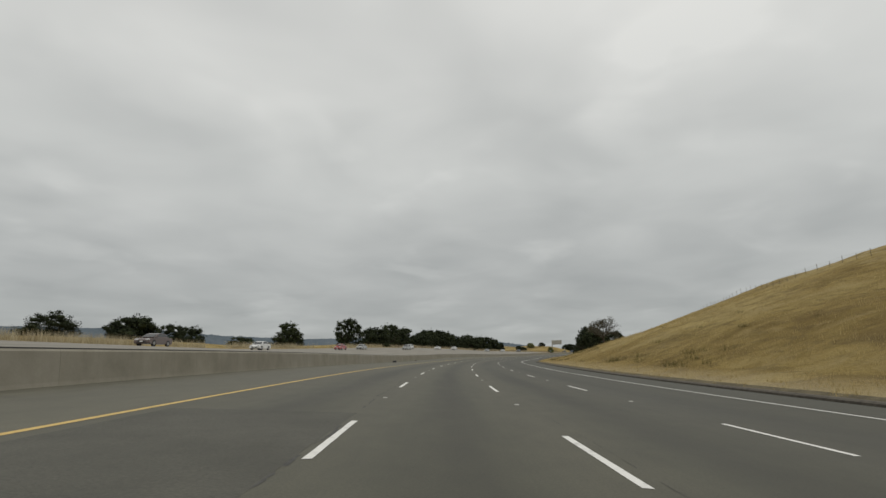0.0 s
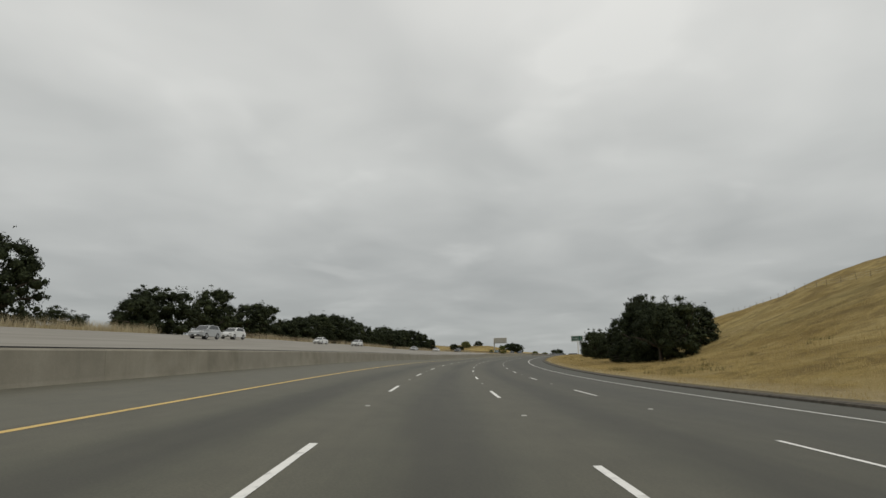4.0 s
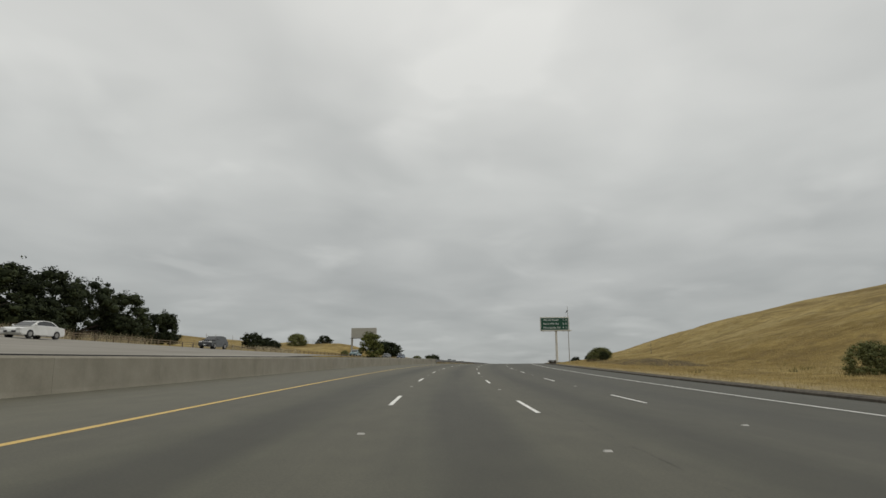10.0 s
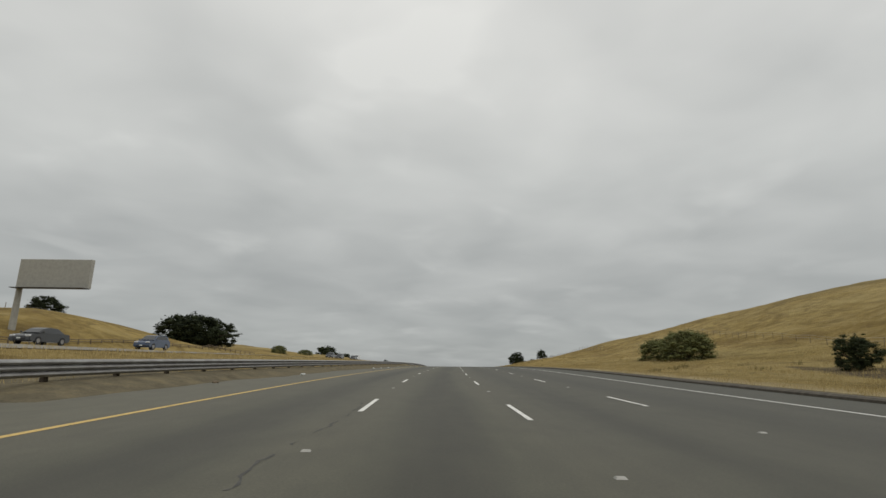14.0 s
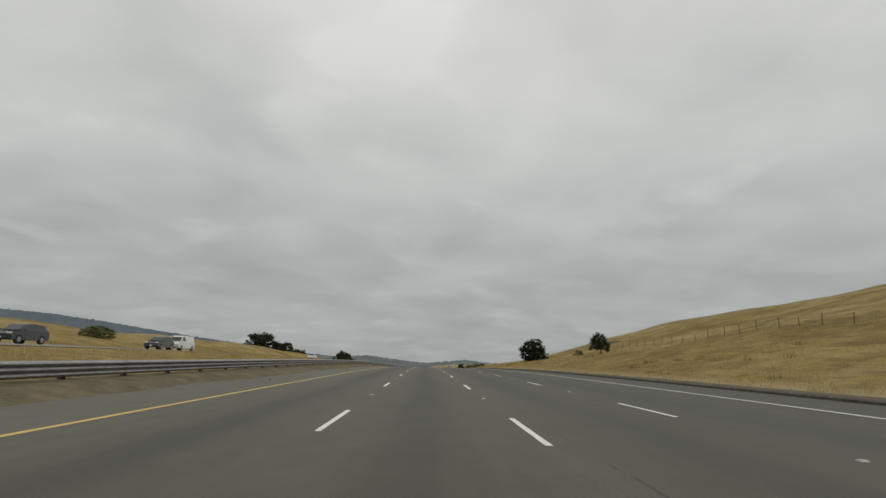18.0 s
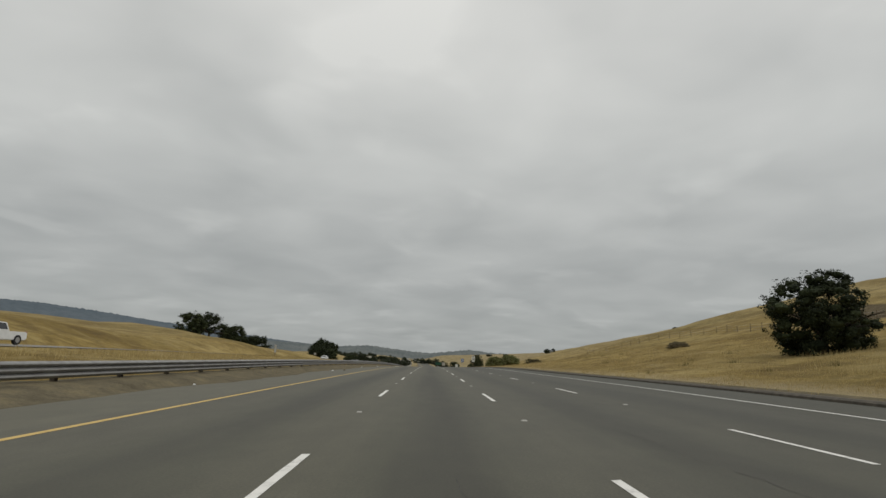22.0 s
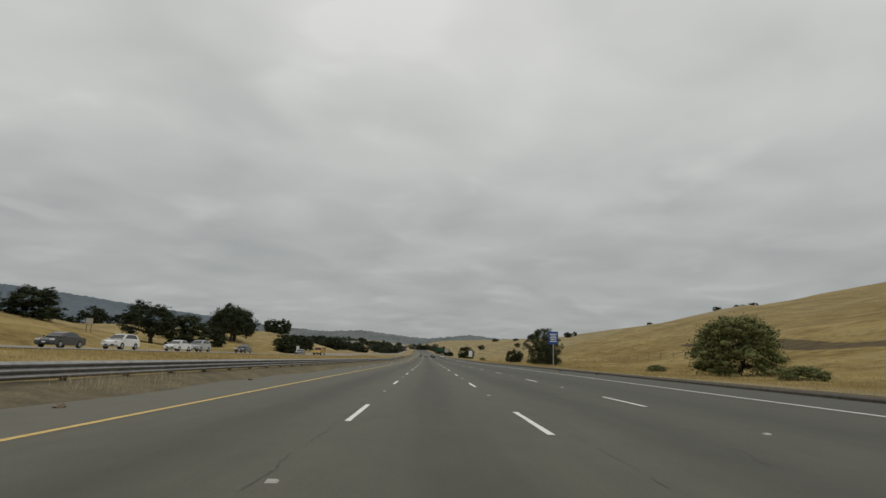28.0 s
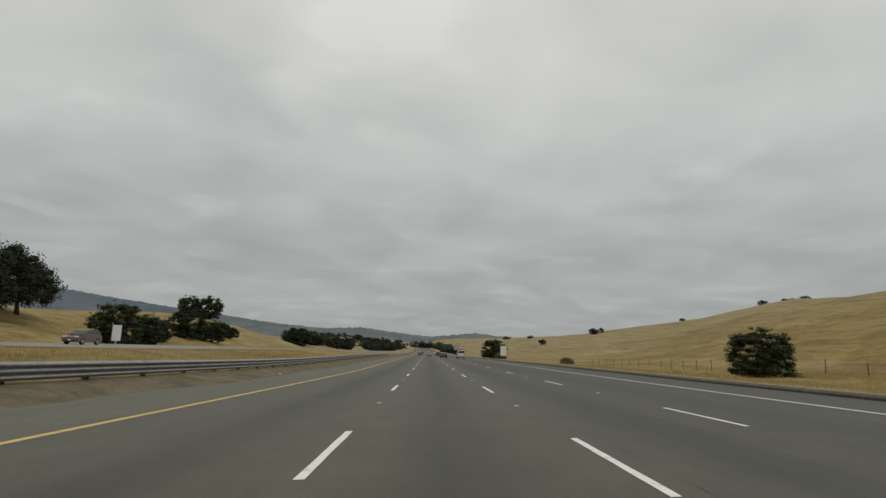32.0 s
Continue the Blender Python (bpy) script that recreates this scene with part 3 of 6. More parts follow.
pf = PALE_ASPHALT.noise(PALE_ASPHALT.scaled(PALE_ASPHALT.coord("UV"), (1, 0.08, 1)), 0.8, 5)
PALE_ASPHALT.color(PALE_ASPHALT.ramp(pf, (0.3, (0.215, 0.202, 0.175)), (0.7, (0.285, 0.270, 0.238))))
tagged(new("opposite_road", mesh_of("opposite_road", ovs, of, PALE_ASPHALT.m, ouv)), "pale grey pavement of the opposite carriageway", "road", kind="structure")

part("kerb", strip("kerb", road_s[road_s < 1700], [(13.9, -0.2), (13.95, 0.09), (14.10, 0.15), (14.45, 0.15), (14.7, 0.04), (14.7, -0.2)], DARK_PAVE, False), None, road, "low dark asphalt dike along the shoulder")

# ---------- painted lines ----------
edge_s = np.concatenate([np.arange(-200, 1300, 4.0), np.arange(1300, 2600, 25.0)])
part("yellow_edge_line", strip("yellow_edge_line", edge_s, [(-6.50, 0.004), (-6.33, 0.004)], YELLOW_PAINT, False), None, road, "solid worn yellow edge line")
part("white_edge_line", strip("white_edge_line", edge_s, [(10.55, 0.004), (10.69, 0.004)], WHITE_PAINT, False), None, road, "solid white edge line")

PERIOD, DASH = 14.63, 3.66
rng = random.Random(5)


def dash(s0, n0, width):
    """A thermoplastic lane dash with worn, uneven ends and edges."""
    n_seg = 7
    ss = [s0 + DASH * i / n_seg for i in range(n_seg + 1)]
    v, f = [], []
    for i, s in enumerate(ss):
        ds = rng.uniform(-0.10, 0.10) if i in (0, n_seg) else 0.0
        a = width / 2 * (1 + rng.uniform(-0.10, 0.06))
        b = width / 2 * (1 + rng.uniform(-0.10, 0.06))
        v += [at(s + ds, n0 - a, 0.005), at(s + ds + rng.uniform(-0.05, 0.05), n0 + b, 0.005)]
    for i in range(n_seg):
        f.append((2 * i, 2 * i + 1, 2 * i + 3, 2 * i + 2))
    return mesh_of("dash", v, f, WHITE_PAINT)


def marker_mesh():
    bm = bmesh.new()
    vs = box(bm, 0.13, 0.11, 0.022)
    for v in vs:
        if v.co.z > 0:
            v.co.x *= 0.75
            v.co.y *= 0.6
    me = bpy.data.meshes.new("pavement_marker")
    bm.to_mesh(me)
    bm.free()
    me.materials.append(MARKER_CLAY)
    return me


MARKER_CLAY = simple("worn_ceramic", (0.36, 0.35, 0.32), 0.6)
MARKER = marker_mesh()
# the painters' drift from the even spacing, in metres along the road
DRIFT_S = [0, 45, 90, 195, 235, 270, 370, 600, 860, 945, 980, 1003, 1030]
DRIFT = [0.0, -0.3, -0.1, 0.2, 0.22, 0.0, 0.1, 0.0, 0.2, 0.4, 0.2, -0.4, -0.2]
for n0, s_first, width, period, lag in ((-1.83, 6.92, 0.12, PERIOD, 1), (1.83, 5.68, 0.12, PERIOD, -1), (5.70, 8.1, 0.115, 14.68, 0)):
    k = -3
    while s_first + period * k < (1330 if n0 < 5 else 1250):
        s0 = s_first + period * k
        s0 += lag * float(np.interp(s0, DRIFT_S, DRIFT))
        part("dash", dash(s0, n0, width), None, road)
        if s0 > -5 and s0 < 1150:
            mk = part("pavement_marker", MARKER, None, road)
            mk.matrix_world = Matrix.Translation(at(s0 + DASH + 5.65, n0, 0.011)) @ pose(0, 0, 0, 0, 0, -heading(s0 + 9))
        k += 1

# ---------- concrete median wall ----------
wall = tagged(new("wall_median", strip("wall_median", np.append(np.arange(-200, 432, 4.0), 433.7), [(-12.35, -0.3), (-12.35, 0.98), (-12.63, 0.98), (-12.63, -0.3)], CONCRETE, False, True)), "stained grey concrete median wall with upright panel joints", "wall", kind="structure")


def panel_mesh(s0, s1):
    """A cast panel standing proud of the core, with chamfered top and a narrow joint at each end."""
    ss = np.linspace(s0 + 0.006, s1 - 0.006, 4)
    prof = [(-12.18, -0.05), (-12.21, 0.12), (-12.28, 1.06), (-12.33, 1.13), (-12.65, 1.13), (-12.69, 1.06), (-12.69, 0.5), (-12.43, 0.3)]
    return strip("panel", ss, prof, CONCRETE, False, True)


s_p = -190.0
while s_p < 433:
    part("panel", panel_mesh(s_p, min(s_p + 6.1, 433.8)), None, wall)
    s_p += 6.1
# two spray-painted scrawls near the wall's end, as rows of plain bars
SPRAY = simple("spray_paint", (0.035, 0.035, 0.037), 0.7, 0, 0.2, 9)
for tag_s, tag_w in ((422.9, 1.15), (425.5, 1.2)):
    tag_rng = random.Random(int(tag_s))
    for top, height, share in ((1.04, 0.22, 1.0), (0.82, 0.20, 0.75), (0.58, 0.16, 0.5)):
        s_bar = tag_s + tag_w * (1 - share) / 2
        while s_bar < tag_s + tag_w * (1 + share) / 2:
            w_bar = tag_rng.uniform(0.04, 0.12)
            h_bar = height * tag_rng.uniform(0.6, 1.0)
            z_a, z_b = top - h_bar, top
            face = lambda z: -12.21 - 0.0745 * (z - 0.12)
            part("painted_bar", strip("painted_bar", [s_bar, s_bar + w_bar], [(face(z_a) + 0.005, z_a), (face(z_b) + 0.005, z_b), (face(z_b) - 0.01, z_b), (face(z_a) - 0.01, z_a)], SPRAY, False, True), None, wall, "black spray paint mark")
            s_bar += w_bar + tag_rng.uniform(0.05, 0.1)
part("cap_rail", strip("cap_rail", np.append(np.arange(-200, 432, 4.0), 433.7), [(-12.50, 1.134), (-12.50, 1.18), (-12.64, 1.18), (-12.64, 1.134)], DARK_TRIM, False, True), None, wall, "dark rubber seal along the wall top")

# ---------- guardrails ----------


def beam_profile(n0, z0, z1, waves, depth, side):
    """Corrugated beam section: front face waves, then back."""
    k = waves * 8
    front = [(n0 + side * depth * (0.5 - 0.5 * math.cos(2 * math.pi * waves * i / k)) ** 0.6, z0 + (z1 - z0) * i / k) for i in range(k + 1)]
    back = [(n - side * 0.012, z) for n, z in reversed(front)]
    return front + back


def guardrail(name, s0, s1, n0, side, z0, z1, waves, beam_mat, post_mat, gap, label, split=None):
    root = empty(name, Matrix.Translation(at(s0, n0, 0.0)), label, "guardrail")
    inv = root.matrix_world.inverted()
    lengths = 7.62
    s = s0
    while s < s1 - 0.5:
        e = min(s + lengths, s1)
        mat = beam_mat if split is None or s < split else RUSTY
        me = strip("beam", np.linspace(s - 0.05, e + 0.05, 4), beam_profile(n0 + side * 0.20, z0, z1, waves, 0.13, side), mat, False, True)
        ob = part("beam", me, None, root)
        ob.matrix_parent_inverse = inv
        s = e
    over = 0.10 if waves == 2 else 0.0
    bm = bmesh.new()
    box(bm, 0.15, 0.20, z1 + 0.5 + over, pose(0, 0, (z1 - 0.58 + over) / 2), 0.01)
    post_me = bpy.data.meshes.new("post")
    bm.to_mesh(post_me)
    bm.free()
    post_me.materials.append(post_mat)
    bm = bmesh.new()
    box(bm, 0.15, 0.16, z1 - z0 - 0.02, None, 0.01)
    block_me = bpy.data.meshes.new("spacer_block")
    bm.to_mesh(block_me)
    bm.free()
    block_me.materials.append(post_mat)
    s = s0 + 0.4
    while s < s1:
        for nm, me, dn, dz in (("post", post_me, 0.0, 0.0), ("spacer_block", block_me, side * 0.12, (z0 + z1) / 2)):
            ob = part(nm, me, None, root)
            ob.matrix_parent_inverse = inv
            ob.matrix_basis = Matrix.Translation(at(s, n0 + dn, dz)) @ pose(0, 0, 0, 0, 0, -heading(s))
        s += gap
    return root


guardrail("median_guardrail", 431.6, 1160, -12.33, 1, 0.45, 0.99, 3, RAIL, DARK_WOOD, 3.81, "galvanised triple-wave median guardrail on timber posts")
guardrail("sign_guardrail", 401, 423.5, 14.55, -1, 0.42, 0.74, 2, RAIL, DARK_WOOD, 1.905, "short roadside guardrail with dark weathered beams before the sign", 405)

# ---------- big green distance sign ----------


def letters(body, size, mat, align, m, parent, label):
    """Built-in lettering, each character a mesh of its own."""
    cu = bpy.data.curves.new("letter", "FONT")
    cu.body, cu.size, cu.align_x, cu.extrude = body, size, align, 0.006
    cu.space_character, cu.offset = 1.14, size * 0.010
    ob = bpy.data.objects.new("letter", cu)
    scene.collection.objects.link(ob)
    bpy.context.view_layer.update()
    me = bpy.data.meshes.new_from_object(ob.evaluated_get(bpy.context.evaluated_depsgraph_get()))
    bpy.data.objects.remove(ob)
    bm = bmesh.new()
    bm.from_mesh(me)
    left, spans = set(bm.verts), []
    while left:  # connected pieces, then those that share a stretch of x
        heap, piece = [left.pop()], []
        while heap:
            v = heap.pop()
            piece.append(v)
            for e in v.link_edges:
                o = e.other_vert(v)
                if o in left:
                    left.discard(o)
                    heap.append(o)
        xs = [v.co.x for v in piece]
        spans.append([min(xs), max(xs), {v.index for v in piece}])
    spans.sort(key=lambda q: q[0])
    merged = []
    for lo, hi, ids in spans:
        if merged and lo < merged[-1][1] - 0.02 * size:
            merged[-1][1] = max(hi, merged[-1][1])
            merged[-1][2] |= ids
        else:
            merged.append([lo, hi, set(ids)])
    co = [v.co.copy() for v in bm.verts]
    polys = [[v.index for v in f.verts] for f in bm.faces]
    bm.free()
    for _, _, ids in merged:
        order = sorted(ids)
        place = {k: i for i, k in enumerate(order)}
        one = mesh_of("letter", [co[k] for k in order], [[place[k] for k in q] for q in polys if q[0] in ids], mat)
        part("letter", one, None, parent, label).matrix_basis = m


def distance_sign():
    s0, n0 = 417.6, 15.68
    base = at(s0, n0, 0.0)
    g = ground_z(s0, n0)[0]
    root = empty("distance_sign", Matrix.Translation((base[0], base[1], g)) @ pose(0, 0, 0, 0, 0, -heading(s0) - 2), "green freeway distance sign in a white box frame on one pole", "road sign")
    W, H, D, z0 = 6.1, 2.95, 0.75, 6.75
    bm = bmesh.new()
    rod(bm, (0.25, 0.3, -0.3), (0.25, 0.3, z0 + 0.6), 0.29, 0.20, 14)
    part("pole", bm, CREAM, root, "tapered cream-white steel pole")
    bm = bmesh.new()
    box(bm, 0.72, 0.72, 0.5, pose(0.25, 0.3, 0.05), 0.04)
    part("footing", bm, CONCRETE, root)
    bm = bmesh.new()
    box(bm, 0.26, 0.06, 0.7, pose(0.25, 0.04, 2.1), 0.02)
    part("access_cover", bm, CREAM, root)
    bm = bmesh.new()
    box(bm, W, D, H, pose(0, 0.3, z0 + H / 2), 0.03)
    part("cabinet", bm, CREAM, root, "white metal sign box")
    bm = bmesh.new()
    box(bm, W - 0.28, 0.03, H - 0.28, pose(0, 0.3 - D / 2 - 0.006, z0 + H / 2), 0.01)
    part("panel", bm, SIGN_GREEN, root, "dark green sign face")
    for sx, sy, px, pz in ((W - 0.34, 0.05, 0, H - 0.19), (W - 0.34, 0.05, 0, 0.19), (0.05, H - 0.4, -W / 2 + 0.19, H / 2), (0.05, H - 0.4, W / 2 - 0.19, H / 2)):
        bm = bmesh.new()
        box(bm, sx, 0.008, sy, pose(px, 0.3 - D / 2 - 0.026, z0 + pz))
        part("border", bm, SIGN_WHITE, root)
    rows = (("Alpine Road", "1 \u00bc", 2.10), ("Sand Hill Rd", "2 \u00bd", 1.28), ("Woodside Rd", "4 \u00bd", 0.46))
    for left_text, right_text, z in rows:
        for body, x, align in ((left_text, -2.36, "LEFT"), (right_text, 2.66, "RIGHT")):
            letters(body, 0.56, SIGN_WHITE, align, Matrix.Translation((x, 0.3 - D / 2 - 0.03, z0 + z + 0.06)) @ pose(0, 0, 0, 90), root, "white letter")
    # lighting shelf below the face
    bm = bmesh.new()
    box(bm, 6.1, 0.16, 0.09, pose(0.35, -1.42, z0 - 0.05), 0.01)
    box(bm, 6.1, 0.05, 0.16, pose(0.35, -1.52, z0 + 0.0), 0.01)
    part("lamp_shelf", bm, CREAM, root, "long lighting shelf in front of the sign")
    for x in (-2.4, -1.0, 0.4, 1.8, 3.0):
        bm = bmesh.new()
        rod(bm, (x, -1.45, z0 - 0.1), (x, 0.5, z0 - 0.12), 0.05)
        part("bracket", bm, SIGN_GREY, root)
    for x in (-1.8, 0.3, 2.4):
        bm = bmesh.new()
        box(bm, 0.55, 0.22, 0.12, pose(x, -1.36, z0 + 0.05), 0.02)
        part("lamp", bm, SIGN_GREY, root)
    for x, h in ((-1.9, 0.14), (-1.55, 0.12), (2.75, 0.14), (-0.4, 0.1)):
        bm = bmesh.new()
        rod(bm, (x, 0.3, z0 + H), (x, 0.3, z0 + H + h), 0.03, 0.012, 6)
        part("spike", bm, DARK_TRIM, root)
    return root


distance_sign()


def utility_pole():
    s0, n0 = 424.5, 19.0
    p = at(s0, n0)
    root = empty("light_pole", Matrix.Translation((p[0], p[1], ground_z(s0, n0)[0])), "thin grey steel pole with a small bracket on top", "pole")
    bm = bmesh.new()
    rod(bm, (0, 0, -0.2), (0, 0, 12.6), 0.10, 0.05, 10)
    part("shaft", bm, SIGN_GREY, root)
    bm = bmesh.new()
    rod(bm, (0, 0, 11.6), (-0.55, 0, 11.0), 0.09, 0.04, 6)
    rod(bm, (0, 0, 11.9), (-0.45, 0.0, 11.2), 0.04, 0.04, 6)
    part("bracket", bm, DARK_TRIM, root)
    return root


utility_pole()


def billboard():
    s0, n0 = 482.7, -48.4
    p = at(s0, n0)
    zb = at(s0, 0)[2]
    g = ground_z(s0, n0 - 4.6)[0]
    root = empty("billboard", Matrix.Translation((p[0], p[1], g)) @ pose(0, 0, 0, 0, 0, -heading(s0) - 2), "blank grey back of a large sign board on an offset pole", "billboard")
    z0 = zb + 8.2 - g
    bm = bmesh.new()
    box(bm, 9.3, 0.5, 3.6, pose(0.2, 0, z0 + 2.2), 0.04)
    part("board", bm, SIGN_GREY, root, "plain beige-grey board")
    bm = bmesh.new()
    rod(bm, (-4.1, 0, -0.5), (-4.1, 0, z0 + 0.6), 0.40, 0.32, 12)
    part("pole", bm, SIGN_GREY, root)
    bm = bmesh.new()
    box(bm, 9.4, 1.1, 0.08, pose(0.2, -0.6, z0 + 0.36), 0.01)
    part("catwalk", bm, DARK_TRIM, root)
    return root


billboard()


def post_sign(name, s0, n0, w, h, z0, mat, label, rows=0, turn=0.0, posts=1):
    """A small road sign on one or two posts; unreadable writing as plain bars."""
    p = at(s0, n0)
    root = empty(name, Matrix.Translation((p[0], p[1], ground_z(s0, n0)[0])) @ pose(0, 0, 0, 0, 0, -heading(s0) + turn), label, "road sign")
    for x in ([0.0] if posts == 1 else [-w * 0.32, w * 0.32]):
        bm = bmesh.new()
        box(bm, 0.10, 0.10, z0 + h + 0.3, pose(x, 0.07, (z0 + h + 0.3) / 2 - 0.3), 0.008)
        part("post", bm, WOOD if posts == 2 else SIGN_GREY, root)
    bm = bmesh.new()
    box(bm, w, 0.03, h, pose(0, 0, z0 + h / 2), 0.01)
    part("plate", bm, mat, root)
    for i in range(rows):
        bm = bmesh.new()
        box(bm, w * (0.72 - 0.16 * (i % 2)), 0.006, h * 0.36 / max(rows, 1), pose(0, -0.022, z0 + h * (0.16 + 0.7 * (i + 0.5) / rows)))
        part("bar", bm, SIGN_WHITE if mat is not SIGN_WHITE else DARK_TRIM, root)
    return root


# ---------- trees ----------


def unit_ball(level):
    bm = bmesh.new()
    bmesh.ops.create_icosphere(bm, subdivisions=level, radius=1.0)
    v = np.array([q.co[:] for q in bm.verts])
    f = np.array([[q.index for q in face.verts] for face in bm.faces])
    bm.free()
    return v, f


BALL_V, BALL_F = unit_ball(2)


def leaf_cloud(name, blobs, count, size, mat, seed, flat=0.6, core=0.62, loose=0.0):
    """Leaf sprays over a set of clumps (x, y, z, r), most of them on the clumps' skins, round a ragged inner mass of foliage."""
    r = np.random.RandomState(seed)
    b = np.array(blobs, float)
    wgt = b[:, 3] ** 1.7
    pick = r.choice(len(b), count, p=wgt / wgt.sum())
    d = r.normal(size=(count, 3))
    d /= np.linalg.norm(d, axis=1, keepdims=True)
    rad = b[pick, 3] * (1.14 - (0.48 if core else 0.62) * r.rand(count) ** 1.5 + loose * (r.rand(count) - 0.3))
    c = b[pick, :3] + d * rad[:, None] * np.array([1, 1, 0.8])
    nrm = d + np.array([0, 0, 0.35]) + 0.55 * r.normal(size=(count, 3))
    nrm /= np.linalg.norm(nrm, axis=1, keepdims=True)
    t = np.cross(nrm, r.normal(size=(count, 3)))
    t /= np.linalg.norm(t, axis=1, keepdims=True)
    u = np.cross(nrm, t)
    sz = size * (0.55 + 0.9 * r.rand(count))[:, None]
    v = [np.stack([c - t * sz, c + u * sz * flat, c + t * sz, c - u * sz * flat], 1).reshape(-1, 3)]
    faces = np.arange(count * 4).reshape(-1, 4).tolist()
    if core:
        top = count * 4
        for x, y, z, q in b[b[:, 3] > np.quantile(b[:, 3], 0.55)]:
            k = q * core * (0.84 + 0.3 * r.rand(len(BALL_V), 1))
            v.append(np.array([x, y, z]) + BALL_V * k * np.array([1, 1, 0.8]))
            faces += (BALL_F + top).tolist()
            top += len(BALL_V)
    return mesh_of(name, np.concatenate(v), faces, mat)


def crown_blobs(seed, w, h, z0, count, gap=0.1, hem=0.12):
    """Uneven lobes of foliage round a dome, each a handful of smaller clumps, scaled to fill w x w x (z0..h)."""
    r = random.Random(seed)
    lobes = max(9, count // 4)
    phase = [r.uniform(0, 6.28) for _ in range(3)]
    out = []
    for i in range(lobes):
        a = 2.4 * i + r.uniform(-0.5, 0.5)
        f = math.sqrt((i + 0.5) / lobes)
        reach = 0.80 + 0.16 * math.sin(2 * a + phase[0]) + 0.12 * math.sin(3 * a + phase[1])
        x, y = math.cos(a) * f * reach, math.sin(a) * f * reach
        z = (1 - 0.55 * f ** 2.2) * r.uniform(0.80, 1.0)
        if i % 3 == 1:
            z *= r.uniform(hem, 0.75)
        elif i % 3 == 2 and hem < 0.2:
            z = r.uniform(0.02, 0.22)
        if hem < 0.2:  # draw the skirt in, as browsed crowns are
            pinch = math.sqrt(max(0.15, 1 - abs((min(z, 0.95) - 0.40) / 0.62) ** 2.4))
            x, y = x * pinch, y * pinch
        if r.random() < gap and i > 2:
            continue
        rl = r.uniform(0.20, 0.32)
        out.append((x, y, z, rl * 0.85))
        for _ in range(9):
            d = Vector((r.gauss(0, 1), r.gauss(0, 1), r.gauss(0.15, 0.8))).normalized() * rl * r.uniform(0.75, 1.15)
            out.append((x + d.x, y + d.y, z + d.z * 0.75, rl * r.uniform(0.20, 0.40)))
    # a shell of overlapping clumps, right down to the grass on dense kinds
    for k in range(int(count * (0.9 if hem < 0.2 else 0.7))):
        t, a = r.uniform(0 if hem < 0.2 else 0.08, 1) ** 0.8, r.uniform(0, 6.283)
        swell = 0.88 + 0.13 * math.sin(2 * a + phase[2]) + 0.10 * math.sin(3 * a + phase[0] + 3 * t)
        rad = math.sqrt(max(0.0, 1 - abs((t * 0.98 - 0.40) / 0.62) ** 2.4)) * swell
        q = r.uniform(0.08, 0.22)
        out.append((math.cos(a) * rad * 0.86, math.sin(a) * rad * 0.86, t * 0.98 * r.uniform(0.9, 1.04), q))
        if k % 2:
            d = r.uniform(0.98, 1.08)
            out.append((math.cos(a) * rad * d, math.sin(a) * rad * d, t * d + r.uniform(-0.06, 0.08), q * 0.42))
    for _ in range(lobes // 2):  # inner fill, low down
        a, f = r.uniform(0, 6.28), r.uniform(0.0, 0.55)
        out.append((math.cos(a) * f, math.sin(a) * f, r.uniform(0.2, 0.6), r.uniform(0.14, 0.22)))
    arr = np.array(out)
    lo, hi = (arr[:, 2] - arr[:, 3] * 0.8).min() if hem >= 0.2 else 0.0, (arr[:, 2] + arr[:, 3] * 0.8).max()
    kx = w / ((arr[:, 0] + arr[:, 3]).max() - (arr[:, 0] - arr[:, 3]).min())
    kz = (h - z0) / (hi - lo)
    mx = ((arr[:, 0] + arr[:, 3]).max() + (arr[:, 0] - arr[:, 3]).min()) / 2
    return [((x - mx) * kx, y * kx, z0 + (z - lo) * kz, q * min(kx, kz * 1.15)) for x, y, z, q in out]


def column_blobs(seed, w, h, z0, count):
    """Small clumps filling an upright oblong crown, with windows of sky between them."""
    r = random.Random(seed)
    holes = [Vector((r.uniform(-0.4, 0.4) * w, r.uniform(-0.4, 0.4) * w, r.uniform(0.25, 0.9) * h)) for _ in range(14)]
    out = []
    while len(out) < count:
        t, a = r.random(), r.uniform(0, 6.283)
        wide = 0.42 + 0.10 * math.sin(2 * a + 7 * t) - 0.20 * max(0.0, t - 0.72) / 0.28
        f = math.sqrt(r.uniform(0.05, 1.0))
        q = Vector((math.cos(a) * wide * w * f, math.sin(a) * wide * w * f, z0 + (h - z0) * (0.05 + 0.9 * t)))
        if any((q - o).length < 0.11 * w for o in holes):
            continue
        out.append((*q, w * r.uniform(0.05, 0.12)))
    return out


